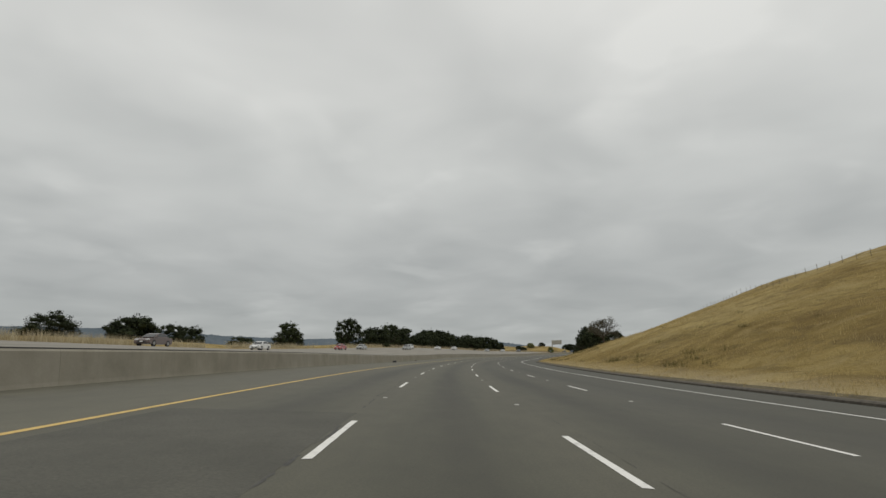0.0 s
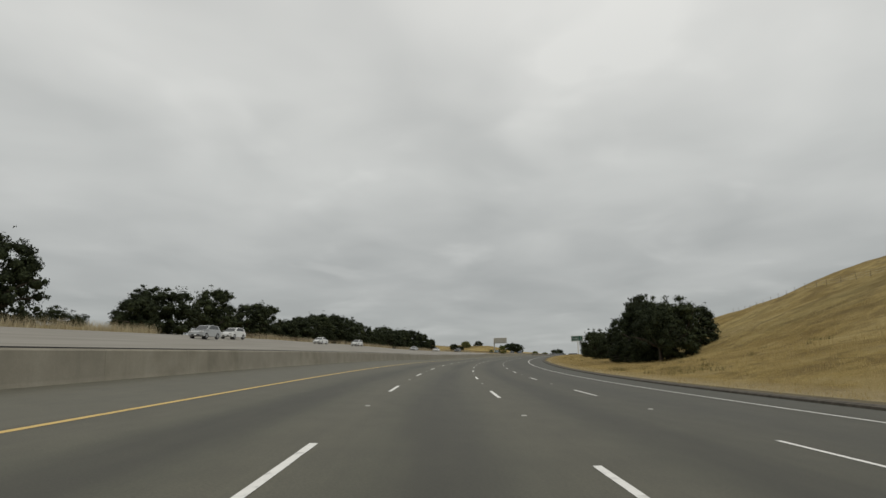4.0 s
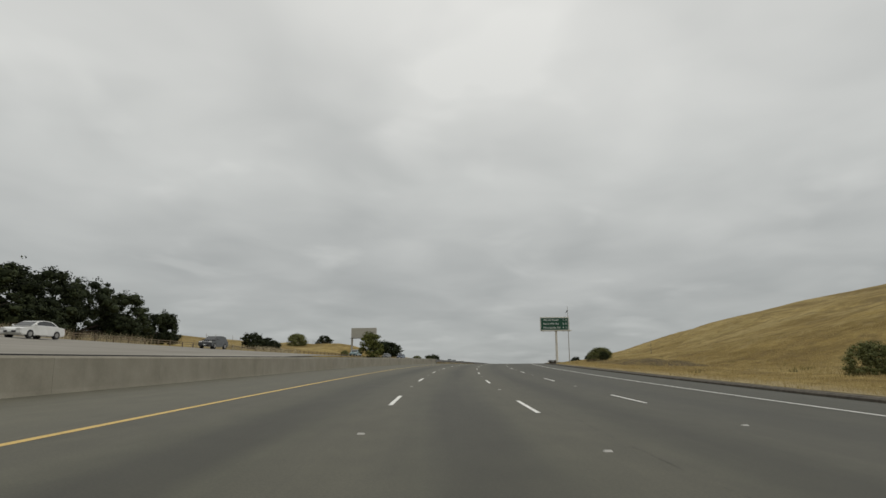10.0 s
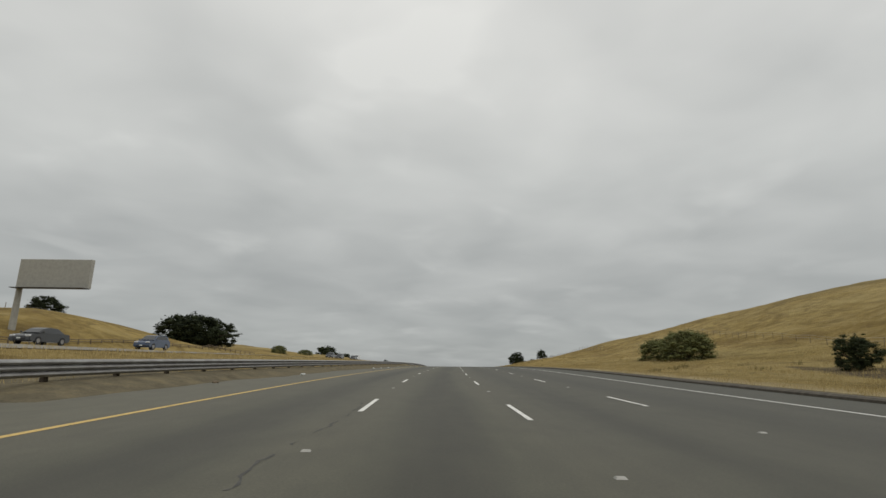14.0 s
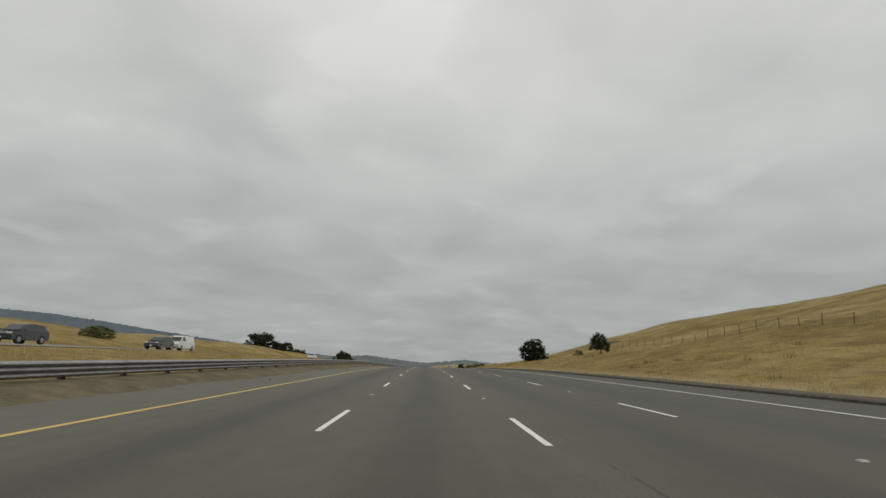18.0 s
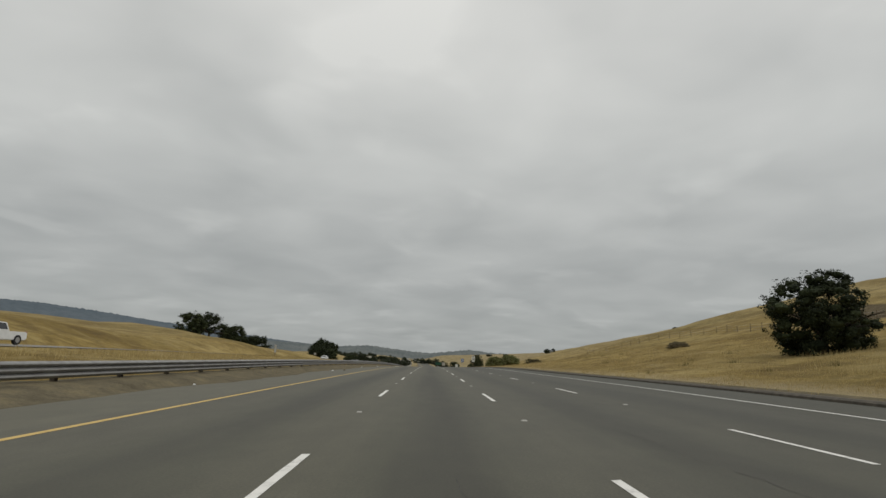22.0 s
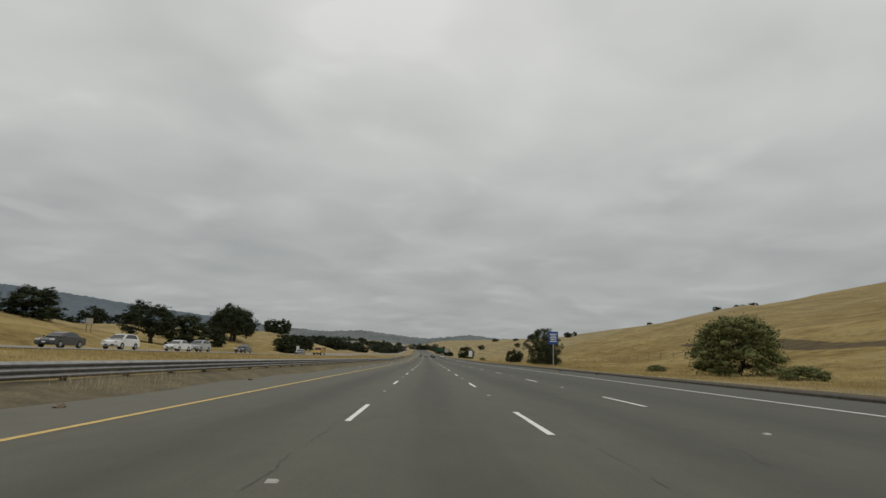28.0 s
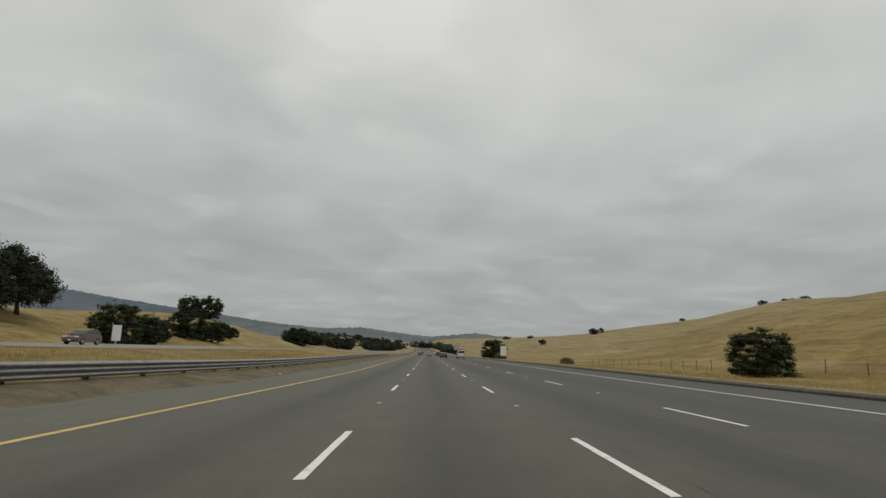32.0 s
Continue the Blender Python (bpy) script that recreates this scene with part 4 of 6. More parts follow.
def dome_blobs(seed, w, h, count, ragged):
    """Many small clumps packed under a rounded, uneven dome that meets the ground, with sprigs standing out on top."""
    r = random.Random(seed)
    phase = [r.uniform(0, 6.28) for _ in range(4)]
    out = []
    for k in range(count):
        a, t = r.uniform(0, 6.283), r.random() ** 0.9
        swell = 0.90 + 0.09 * math.sin(2 * a + phase[0]) + 0.08 * math.sin(3 * a + phase[1] + 2 * t) + 0.05 * math.sin(7 * a + phase[2] + 9 * t)
        wide = max(0.0, 1 - abs((t - 0.28) / 0.74) ** 2.3) ** 0.5 * swell
        f = 1.0 if k % 3 else math.sqrt(r.uniform(0.05, 0.8))
        q = r.uniform(0.035, 0.095) * (1.35 if f < 1 else 1.0)
        x, y = math.cos(a) * wide * f * w * 0.45, math.sin(a) * wide * f * w * 0.45
        z = h * (-0.01 + 0.93 * t + ragged * 0.09 * math.sin(3.1 * x + phase[3]) * math.sin(2.7 * y + phase[1]))
        out.append((x, y, z, q * w))
    for k in range(count // 6):  # sprigs
        a, e = r.uniform(0, 6.283), r.uniform(0.35, 1.5)
        d = Vector((math.cos(a) * math.cos(e) * w * 0.49, math.sin(a) * math.cos(e) * w * 0.49, h * (0.30 + 0.68 * math.sin(e)))) * r.uniform(0.92, 1.0 + 0.06 * ragged)
        for i in range(3):
            out.append((d.x * (0.92 + 0.04 * i), d.y * (0.92 + 0.04 * i), d.z * (0.92 + 0.045 * i), w * (0.034 - 0.007 * i)))
    return out


def twig_tree(name, seed, w, h, leaves, leaf, mat, label):
    """A branching tree seen through: limbs, boughs and twigs, with a few leaves about the twigs' ends."""
    r = random.Random(seed)
    root = empty(name, Matrix.Identity(4), label, "tree")
    fork = Vector((0.05 * w, 0, 0.18 * h))
    bm = bmesh.new()
    rod(bm, (0, 0, -0.6), fork, 0.030 * w, 0.022 * w, 8)
    part("trunk", bm, BARK, root)
    tips = []

    def grow(bm, base, way, length, thick, level):
        end = base + way * length
        rod(bm, base, end, thick, thick * 0.6, 6 if level == 0 else 4)
        if level == 3:
            tips.append(end)
            return
        for _ in range(4 if level < 2 else 3):
            turn = Vector((r.gauss(0, 1), r.gauss(0, 1), r.gauss(0.0, 0.8))).normalized()
            start = base.lerp(end, r.uniform(0.55, 1.0))
            grow(bm, start, (way + turn * 0.85).normalized(), length * r.uniform(0.55, 0.8), thick * 0.55, level + 1)

    for i in range(7):
        a = i * 0.9 + r.uniform(-0.3, 0.3)
        bm = bmesh.new()
        grow(bm, fork, Vector((math.cos(a), math.sin(a), r.uniform(0.0, 1.3))).normalized(), 0.27 * h, 0.013 * w, 0)
        part("limb", bm, BARK, root)
    c = np.array([t[:] for t in tips])
    c = c[(c[:, 2] > 0.08 * h)]
    part("crown", leaf_cloud("crown", [(*q, 0.055 * w) for q in c], leaves, leaf, mat, seed, core=0.0), None, root)
    return root


def make_tree(name, seed, w, h, z0, blobs, leaves, leaf, mat, trunk_r, label, category="tree", limbs=5, gap=0.08, hem=0.12, core=0.62):
    """Tapered trunk, bent limbs up into the crown, and a crown of leaf sprays."""
    r = random.Random(seed)
    root = empty(name, Matrix.Identity(4), label, category)
    if hem >= 0.5:
        cb = column_blobs(seed, w, h, z0, blobs)
    elif hem <= 0.05:
        cb = dome_blobs(seed, w, h, blobs, 1.0 + 4 * gap)
    else:
        cb = crown_blobs(seed, w, h, z0, blobs, gap, hem)
    bm = bmesh.new()
    fork = Vector((r.uniform(-0.3, 0.3), r.uniform(-0.3, 0.3), max(0.8, z0 * 0.9 + 0.15 * h)))
    rod(bm, (0, 0, -0.6), (0, 0, 0.25), trunk_r * 1.5, trunk_r * 1.05, 10)
    rod(bm, (0, 0, 0.2), fork, trunk_r * 1.05, trunk_r * 0.7, 10)
    part("trunk", bm, BARK, root)
    far = sorted(cb, key=lambda q: -(q[0] ** 2 + q[1] ** 2))[: max(limbs * 2, 1)]
    for i in range(limbs):
        q = Vector(far[(2 * i) % len(far)][:3])
        mid = fork.lerp(q, 0.5) + Vector((r.uniform(-0.08, 0.08) * w, r.uniform(-0.08, 0.08) * w, 0.05 * h))
        bm = bmesh.new()
        rod(bm, fork, mid, trunk_r * 0.55, trunk_r * 0.32, 7)
        rod(bm, mid, q, trunk_r * 0.33, trunk_r * 0.1, 6)
        part("limb", bm, BARK, root)
    part("crown", leaf_cloud("crown", cb, leaves, leaf, mat, seed, core=core, loose=0.9 if hem <= 0.05 else 0.0), None, root)
    return root


def set_down(root, s, n, turn=0.0, scale=(1, 1, 1), sink=0.1):
    p = at(s, n)
    root.matrix_world = Matrix.Translation((p[0], p[1], ground_z(s, n)[0] - sink)) @ pose(0, 0, 0, 0, 0, turn) @ Matrix.Diagonal((*scale, 1))
    return root


OAK_LABEL = "dark evergreen oak with a broad dense crown in dry grass"
PROTO = {
    "oak": (make_tree("oak_tree", 11, 10, 9.5, 0.0, 90, 11000, 0.15, OAK, 0.42, OAK_LABEL), 10, 9.5),
    "oak2": (make_tree("oak_tree", 23, 10, 10.5, 0.1, 84, 11000, 0.15, OAK_MID, 0.40, OAK_LABEL), 10, 10.5),
    "oak3": (make_tree("oak_tree", 29, 11, 9.5, -0.1, 96, 11000, 0.15, OAK, 0.40, OAK_LABEL), 11, 9.5),
    "round": (make_tree("oak_tree", 31, 10, 9.5, 0.0, 110, 20000, 0.115, OAK, 0.42, OAK_LABEL), 10, 9.5),
    "round2": (make_tree("oak_tree", 47, 10, 10, 0.0, 96, 19000, 0.115, OAK_MID, 0.42, OAK_LABEL, limbs=6, gap=0.16), 10, 10),
    "thin": (make_tree("oak_tree", 37, 11, 10, 0.7, 66, 11000, 0.135, OAK, 0.38, "dark oak with an open airy crown and visible limbs", limbs=11, gap=0.25, hem=0.30, core=0.5), 11, 10),
    "column": (make_tree("oak_tree", 61, 6.5, 9, 0.1, 170, 12000, 0.10, OAK_MID, 0.2, "upright open-crowned tree with gaps of sky by the verge", limbs=9, gap=0.06, hem=0.6, core=0.0), 6.5, 9),
    "low": (make_tree("oak_tree", 41, 11, 6.5, 0.0, 90, 12000, 0.15, OAK, 0.4, "low spreading dark oak hugging the ground"), 11, 6.5),
    "bush": (make_tree("bush", 53, 5, 3.6, -0.2, 170, 11000, 0.070, OAK_OLIVE, 0.10, "rounded grey-green roadside bush in dry grass", "bush", 4, gap=0.0, hem=0.05, core=0.55), 5, 3.6),
    "olive": (make_tree("bush", 59, 6, 5.0, -0.2, 260, 24000, 0.066, OAK_OLIVE, 0.16, "tall grey-green bush with loose outline", "bush", 5, gap=0.0, hem=0.05, core=0.55), 6, 5.0),
    "brush": (make_tree("brush", 67, 5, 2.4, -0.2, 110, 8000, 0.070, OAK_BRUSH, 0.08, "low dark olive-brown brush with a ragged top", "bush", 6, gap=0.25, hem=0.05, core=0.5), 5, 2.4),
    "leafy": (make_tree("leafy_bush", 43, 5, 5, -0.1, 120, 9000, 0.10, GREEN_LEAF, 0.10, "tall bright green leafy bush between the carriageways", "bush", 5, gap=0.1, hem=0.05, core=0.5), 5, 5),
    "bare": (twig_tree("bare_tree", 67, 9, 8.0, 4200, 0.085, GREY_LEAF, "half-bare tree with sparse grey-brown leaves on the slope"), 9, 8.0),
    "valley": (make_tree("oak_tree", 73, 10, 9, 0.0, 60, 2600, 0.34, FAR_LEAF, 0.4, "tree in the distant valley woods, distance haze tinted into its grey-green leaves", core=0.0), 10, 9),
    "far": (make_tree("oak_tree", 71, 10, 9, 0.0, 60, 2600, 0.34, OAK, 0.4, "small dark oak far off on the hill", core=0.0), 10, 9),
}
used = set()
tree_rng = random.Random(99)


def plant(kind, s, n, w, h, sink=0.1, label="", group=""):
    proto, pw, ph = PROTO[kind]
    if kind in used:
        root = copy_thing(proto, Matrix.Identity(4))
    else:
        root = proto
        used.add(kind)
    if label:
        tagged(root, label)
    if group:
        tagged(root, group=group)
    k = w / pw
    return set_down(root, s, n, tree_rng.uniform(0, 360), (k, k * tree_rng.uniform(0.9, 1.1), h / ph), sink)


# right of the road: kind, s, n, width, height
for row in (
    ("bare", 146, 31.8, 9.4, 10.0),
    ("round", 218, 30, 9.8, 12.4), ("round2", 227, 32, 9.6, 13.3), ("round2", 211, 32, 11, 10.9), ("round", 236, 30.4, 8.4, 10.2), ("oak", 222, 40, 10, 8.2), ("low", 231, 28.5, 7, 4.6), ("low", 219, 27.5, 7, 4.4), ("thin", 208, 30, 8, 9.5), ("round2", 242, 30.4, 5.8, 7.2), ("low", 212, 28, 6, 4.0),
    ("round2", 275, 30, 7.5, 7.8), ("round", 271.5, 30.5, 5.0, 6.2), ("round2", 298, 29.2, 9.5, 9.4), ("column", 293, 30, 5.5, 6.4), ("round2", 284.5, 30.5, 4.5, 4.2), ("thin", 269.4, 35.3, 3.6, 4.6), ("bare", 272, 43, 4.0, 4.0),
    ("round2", 312.5, 27, 5.0, 4.4), ("round", 318, 27.8, 4.2, 3.5), ("round2", 326, 27.6, 4.4, 2.9), ("low", 332, 28.2, 4.4, 2.5), ("round", 306, 28, 5, 4.2), ("bush", 337, 27.8, 3.4, 2.2),
    ("round2", 459, 30.5, 3.4, 2.8), ("olive", 494, 32.6, 7.6, 4.0), ("bush", 500, 31, 6.5, 3.0),
    ("round", 707, 33, 8.8, 7.4), ("thin", 660, 39, 4.6, 5.2), ("bare", 664, 35, 3.0, 2.6),
    ("olive", 879.5, 31.6, 9.2, 5.6), ("bush", 897, 26, 3.8, 1.2), ("brush", 845, 35, 7.2, 2.5), ("brush", 855, 35.5, 4.4, 1.6),
    ("olive", 911, 29.4, 8.8, 5.6), ("bush", 923, 26.5, 2.4, 0.8),
    ("column", 1008, 29.4, 7.0, 8.8), ("column", 996.5, 29.4, 6.8, 9.8), ("column", 989.5, 29.6, 5.4, 7.6), ("column", 1001.5, 31.5, 4.0, 6.0), ("bare", 1014, 29.5, 3.4, 2.6),
    ("round2", 1044.5, 29.6, 6.8, 4.8), ("bush", 1090, 23.5, 3.0, 1.3),
    ("oak2", 1216, 26, 11, 8.5), ("low", 1228, 29, 10, 5), ("bush", 1203, 27, 5, 2.4),
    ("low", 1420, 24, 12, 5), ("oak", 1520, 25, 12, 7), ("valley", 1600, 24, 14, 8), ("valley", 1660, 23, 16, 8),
):
    plant(*row, group="trees beside the northbound verge")

# left, beyond the opposite carriageway
for row in (
    ("oak", 171.5, -47, 9.2, 10.6), ("low", 196, -49, 8, 6.0), ("oak3", 203, -50, 11, 8.0), ("oak2", 220, -51, 10.5, 10.8), ("low", 225, -52, 6.5, 5.5), ("oak2", 131, -47.5, 6.6, 7.0), ("thin", 262, -130, 18, 12), ("oak", 240, -185, 17, 17), ("oak3", 257, -192, 17, 16), ("oak2", 290, -190, 18, 12), ("low", 130, -90, 18, 9), ("thin", 112, -96, 14, 9), ("oak", 96, -104, 12, 9), ("low", 70, -100, 13, 8),
    ("oak3", 232, -57, 7.5, 9.0), ("oak", 244, -56, 11, 10.4), ("oak2", 252, -57, 10, 10.8), ("low", 259, -55, 9, 6.6), ("oak3", 268, -56, 10, 8.0), ("oak", 275, -57, 11, 9.5), ("oak2", 283, -56, 10, 9.9), ("oak", 291, -57, 12, 11.4), ("oak3", 300, -57, 12, 11.0), ("oak2", 309, -56, 11, 10.4), ("oak", 316, -56, 9, 9.5),
    ("oak3", 323, -56, 9, 7.8), ("low", 331, -57, 11, 8.4), ("oak", 341, -58, 12, 9.6), ("oak3", 350, -58, 12, 10.2), ("oak2", 359, -58, 12, 11.0), ("oak", 367, -58, 12, 11.3), ("oak3", 375, -58, 11, 10.6), ("oak2", 383, -57, 10, 9.4), ("low", 391, -56, 8, 6.4), ("low", 247, -53, 8, 4.8), ("low", 280, -53, 9, 5.2), ("low", 296, -53, 9, 5.4), ("low", 312, -53, 8, 4.8), ("low", 346, -54, 10, 5.4), ("low", 363, -54, 10, 5.6), ("low", 379, -54, 8, 5.0), ("oak", 300, -66, 14, 12.4), ("oak2", 360, -67, 14, 12.2),
    ("leafy", 383.6, -15.4, 4.0, 4.0), ("olive", 488.6, -76, 8, 4.6), ("round", 523.4, -80.7, 7.4, 4.8), ("oak3", 424, -56, 6, 4.4), ("oak", 431, -57, 7, 3.6), ("low", 437, -58, 7, 3.0),
    ("low", 541, -59, 17, 7.6), ("oak", 552, -60, 12, 7.0), ("bush", 470, -50, 3, 2.0), ("bush", 600, -58, 6, 2.6),
    ("oak2", 965, -132, 19, 16), ("thin", 985, -130, 22, 17), ("oak", 1000, -124, 14, 11), ("oak2", 978, -112, 16, 12.5), ("low", 992, -108, 12, 8), ("oak3", 1012, -110, 15, 9.5), ("far", 1170, -187, 18, 13), ("far", 1176, -172, 22, 9), ("far", 1178, -165, 9, 8), ("far", 1168, -204, 16, 9), ("far", 1190, -196, 14, 11),
    ("thin", 991, -66, 14, 10.6), ("oak2", 1000, -61.5, 11.5, 9.4), ("oak3", 1031.5, -66.7, 8, 6.4), ("thin", 1087, -81, 18, 16.0), ("thin", 1100, -84, 18, 17.0), ("thin", 1113, -88, 14, 14.0), ("thin", 1093, -86, 13, 13.0), ("bush", 640, -60, 6, 2.2),
    ("oak2", 1108, -64, 10, 9.4), ("oak3", 1116, -63, 10, 7.4), ("low", 1128, -66, 10, 5.6), ("oak", 1148, -68, 11, 8.0), ("oak3", 1160, -67, 10, 6.6), ("low", 1180, -71, 11, 5.6), ("low", 1192, -72, 9, 4.4),
    ("round2", 1243, -109, 13.5, 10.5), ("round2", 1247, -101, 14.5, 11.5), ("oak", 1330, -80, 18, 12), ("low", 1348, -84, 20, 9), ("low", 1372, -80, 22, 8), ("oak3", 1400, -72, 16, 8), ("low", 1425, -64, 18, 6),
    ("oak", 1390, -235, 16, 14), ("oak2", 1300, -240, 14, 15), ("low", 1330, -236, 20, 9),
    
):
    plant(*row, group="oaks beyond the southbound lanes")

# scattered trees on the far right-hand ridge and in the valley
for row in (
    ("far", 1896, 655, 20, 9), ("far", 1920, 651, 20, 9), ("far", 1926, 641, 14, 8), ("far", 1912, 590, 18, 8), ("far", 2011, 495, 14, 8), ("far", 1830, 262, 13, 8), ("far", 1850, 269, 18, 10), ("far", 1856, 283, 10, 8), ("far", 2050, 210, 16, 7), ("far", 2200, 190, 20, 7),
    ("far", 1560, 120, 9, 6), ("far", 1700, 90, 12, 8),
):
    plant(*row, group="trees on the far ridge")
wood_rng = random.Random(17)
for i in range(110):
    s = wood_rng.uniform(1450, 2450)
    n = -wood_rng.uniform(34, 110 + (s - 1400) * 0.22)
    if i % 4 == 3:  # right of the road, only far down where it bends away
        s = wood_rng.uniform(1780, 2300)
        n = wood_rng.uniform(-34, 46)
        if abs(n - 2) < 20 and s < 2020:
            continue
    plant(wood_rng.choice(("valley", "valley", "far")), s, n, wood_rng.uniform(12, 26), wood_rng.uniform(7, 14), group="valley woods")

# ---------- far ridges ----------


def ridge(name, rows, dist, mat, depth, seed, label, eye=(250.0, 620.0), base=-40.0, rough=0.0004):
    """A wooded ridge seen along bearings (degrees) with its skyline heights, as a rounded strip of land."""
    r = random.Random(seed)
    az = np.arange(rows[0][0], rows[-1][0] + 0.01, 0.16)
    el = np.interp(az, [q[0] for q in rows], [q[1] for q in rows])
    v, f = [], []
    prof = ((0.0, 0.0), (0.25, 0.35), (0.55, 0.75), (0.8, 0.96), (1.0, 1.0), (1.3, 0.9), (2.0, 0.0))
    for a, e in zip(az, el):
        top = dist * math.tan(radians(e)) + 13.0 + r.uniform(-1, 1) * dist * rough
        for fr, hh in prof:
            d = dist - depth + depth * fr
            wob = r.uniform(-1, 1) * 4 * (1 if 0 < hh < 1 else 0)
            v.append((eye[0] + math.sin(radians(a)) * d, eye[1] + math.cos(radians(a)) * d, base + (top - base) * hh + wob))
    k = len(prof)
    for i in range(len(az) - 1):
        for j in range(k - 1):
            f.append((i * k + j, i * k + j + 1, (i + 1) * k + j + 1, (i + 1) * k + j))
    return tagged(new(name, mesh_of(name, v, f, mat, None, True)), label, "hills", kind="structure")


def ridge_material(name, a, b, scale):
    m = Mat(name, 1.0, 0, 0.0)
    p = m.coord("World")
    f1 = m.noise(p, scale, 6, 0.65)
    f2 = m.noise(p, scale * 7, 3, 0.6)
    c = m.ramp(m.math("ADD", m.math("MULTIPLY", f1, 0.65), m.math("MULTIPLY", f2, 0.35)), (0.38, a), (0.62, b))
    m.color(c)
    return m.m


# the mountains' blue-grey is aerial haze painted as base colour
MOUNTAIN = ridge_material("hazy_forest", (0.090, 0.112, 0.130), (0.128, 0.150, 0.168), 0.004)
# foothill woods brightened towards grey, the haze mixed into their colour
FOOTHILL = ridge_material("hazy_wooded_foothills", (0.105, 0.122, 0.126), (0.170, 0.182, 0.176), 0.01)
ridge("mountain_range", [(-75, 3.2), (-45, 3.6), (-36, 3.8), (-28, 3.3), (-20, 3.1), (-12, 3.3), (-5, 3.5), (0, 3.3), (3, 3.0), (6, 2.65), (10, 2.1), (16, 1.4), (20, 0.9), (24, 0.5), (27, 0.2), (31, -0.2), (60, -0.6)], 3500, MOUNTAIN, 900, 3, "long forested mountain ridge coloured blue-grey with haze, under the clouds")
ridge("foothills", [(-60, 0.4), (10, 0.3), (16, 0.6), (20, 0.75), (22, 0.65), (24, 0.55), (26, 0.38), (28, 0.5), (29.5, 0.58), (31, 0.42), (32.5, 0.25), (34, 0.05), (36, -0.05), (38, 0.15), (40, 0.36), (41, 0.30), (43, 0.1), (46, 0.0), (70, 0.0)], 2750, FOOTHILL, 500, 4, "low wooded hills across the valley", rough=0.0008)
far_v = [(250 + 4300 * math.cos(2 * math.pi * i / 48), 620 + 4300 * math.sin(2 * math.pi * i / 48), -34.0) for i in range(48)]
tagged(new("far_plain", mesh_of("far_plain", far_v, [tuple(range(48))], GRASS)), "dry grass plain running out to the horizon", "ground", kind="structure")

# ---------- cars ----------


def prism(bm, profile, y0, y1, taper=0.0):
    """A side profile [(x, z), ...] made solid between y0 and y1; taper pulls higher points inward."""
    zs = [p[1] for p in profile]
    lo, hi = min(zs), max(zs)
    rows = []
    for y in (y0, y1):
        k = [(1 - taper * (z - lo) / max(hi - lo, 1e-6)) for _, z in profile]
        rows.append([bm.verts.new((x, y * t, z)) for (x, z), t in zip(profile, k)])
    n = len(profile)
    for i in range(n):
        bm.faces.new((rows[0][i], rows[0][(i + 1) % n], rows[1][(i + 1) % n], rows[1][i]))
    bm.faces.new(list(reversed(rows[0])))
    bm.faces.new(rows[1])
    bmesh.ops.recalc_face_normals(bm, faces=bm.faces)
    return rows


# length, width, lower body outline, cabin outline (x to the front), wheel places, wheel radius
CAR_KINDS = {
    "sedan": (4.7, 1.80, [(-2.30, 0.32), (-2.35, 0.62), (-2.28, 0.95), (-1.35, 1.00), (0.75, 0.98), (1.95, 0.84), (2.30, 0.66), (2.34, 0.36), (2.1, 0.24), (-2.1, 0.24)], [(-1.75, 0.96), (-1.05, 1.40), (-0.1, 1.46), (0.45, 1.38), (1.25, 0.95)], (-1.38, 1.40), 0.33),
    "suv": (4.6, 1.86, [(-2.25, 0.40), (-2.30, 0.75), (-2.22, 1.10), (-1.2, 1.12), (0.85, 1.10), (1.95, 0.98), (2.25, 0.78), (2.28, 0.45), (2.05, 0.30), (-2.05, 0.30)], [(-2.15, 1.08), (-1.85, 1.62), (-0.6, 1.72), (0.35, 1.66), (1.25, 1.08)], (-1.35, 1.38), 0.37),
    "van": (5.3, 2.0, [(-2.62, 0.42), (-2.65, 1.0), (-2.62, 1.25), (0.9, 1.25), (2.1, 1.15), (2.58, 0.95), (2.62, 0.5), (2.4, 0.32), (-2.4, 0.32)], [(-2.62, 1.23), (-2.55, 2.02), (-1.8, 2.10), (0.7, 2.06), (1.05, 1.95), (1.75, 1.20)], (-1.75, 1.75), 0.36),
    "pickup": (5.4, 1.95, [(-2.65, 0.50), (-2.68, 1.05), (-0.75, 1.05), (0.95, 1.08), (2.2, 1.02), (2.6, 0.85), (2.64, 0.5), (2.4, 0.38), (-2.4, 0.38)], [(-0.85, 1.05), (-0.65, 1.72), (0.15, 1.76), (0.55, 1.70), (1.25, 1.06)], (-1.65, 1.72), 0.39),
}


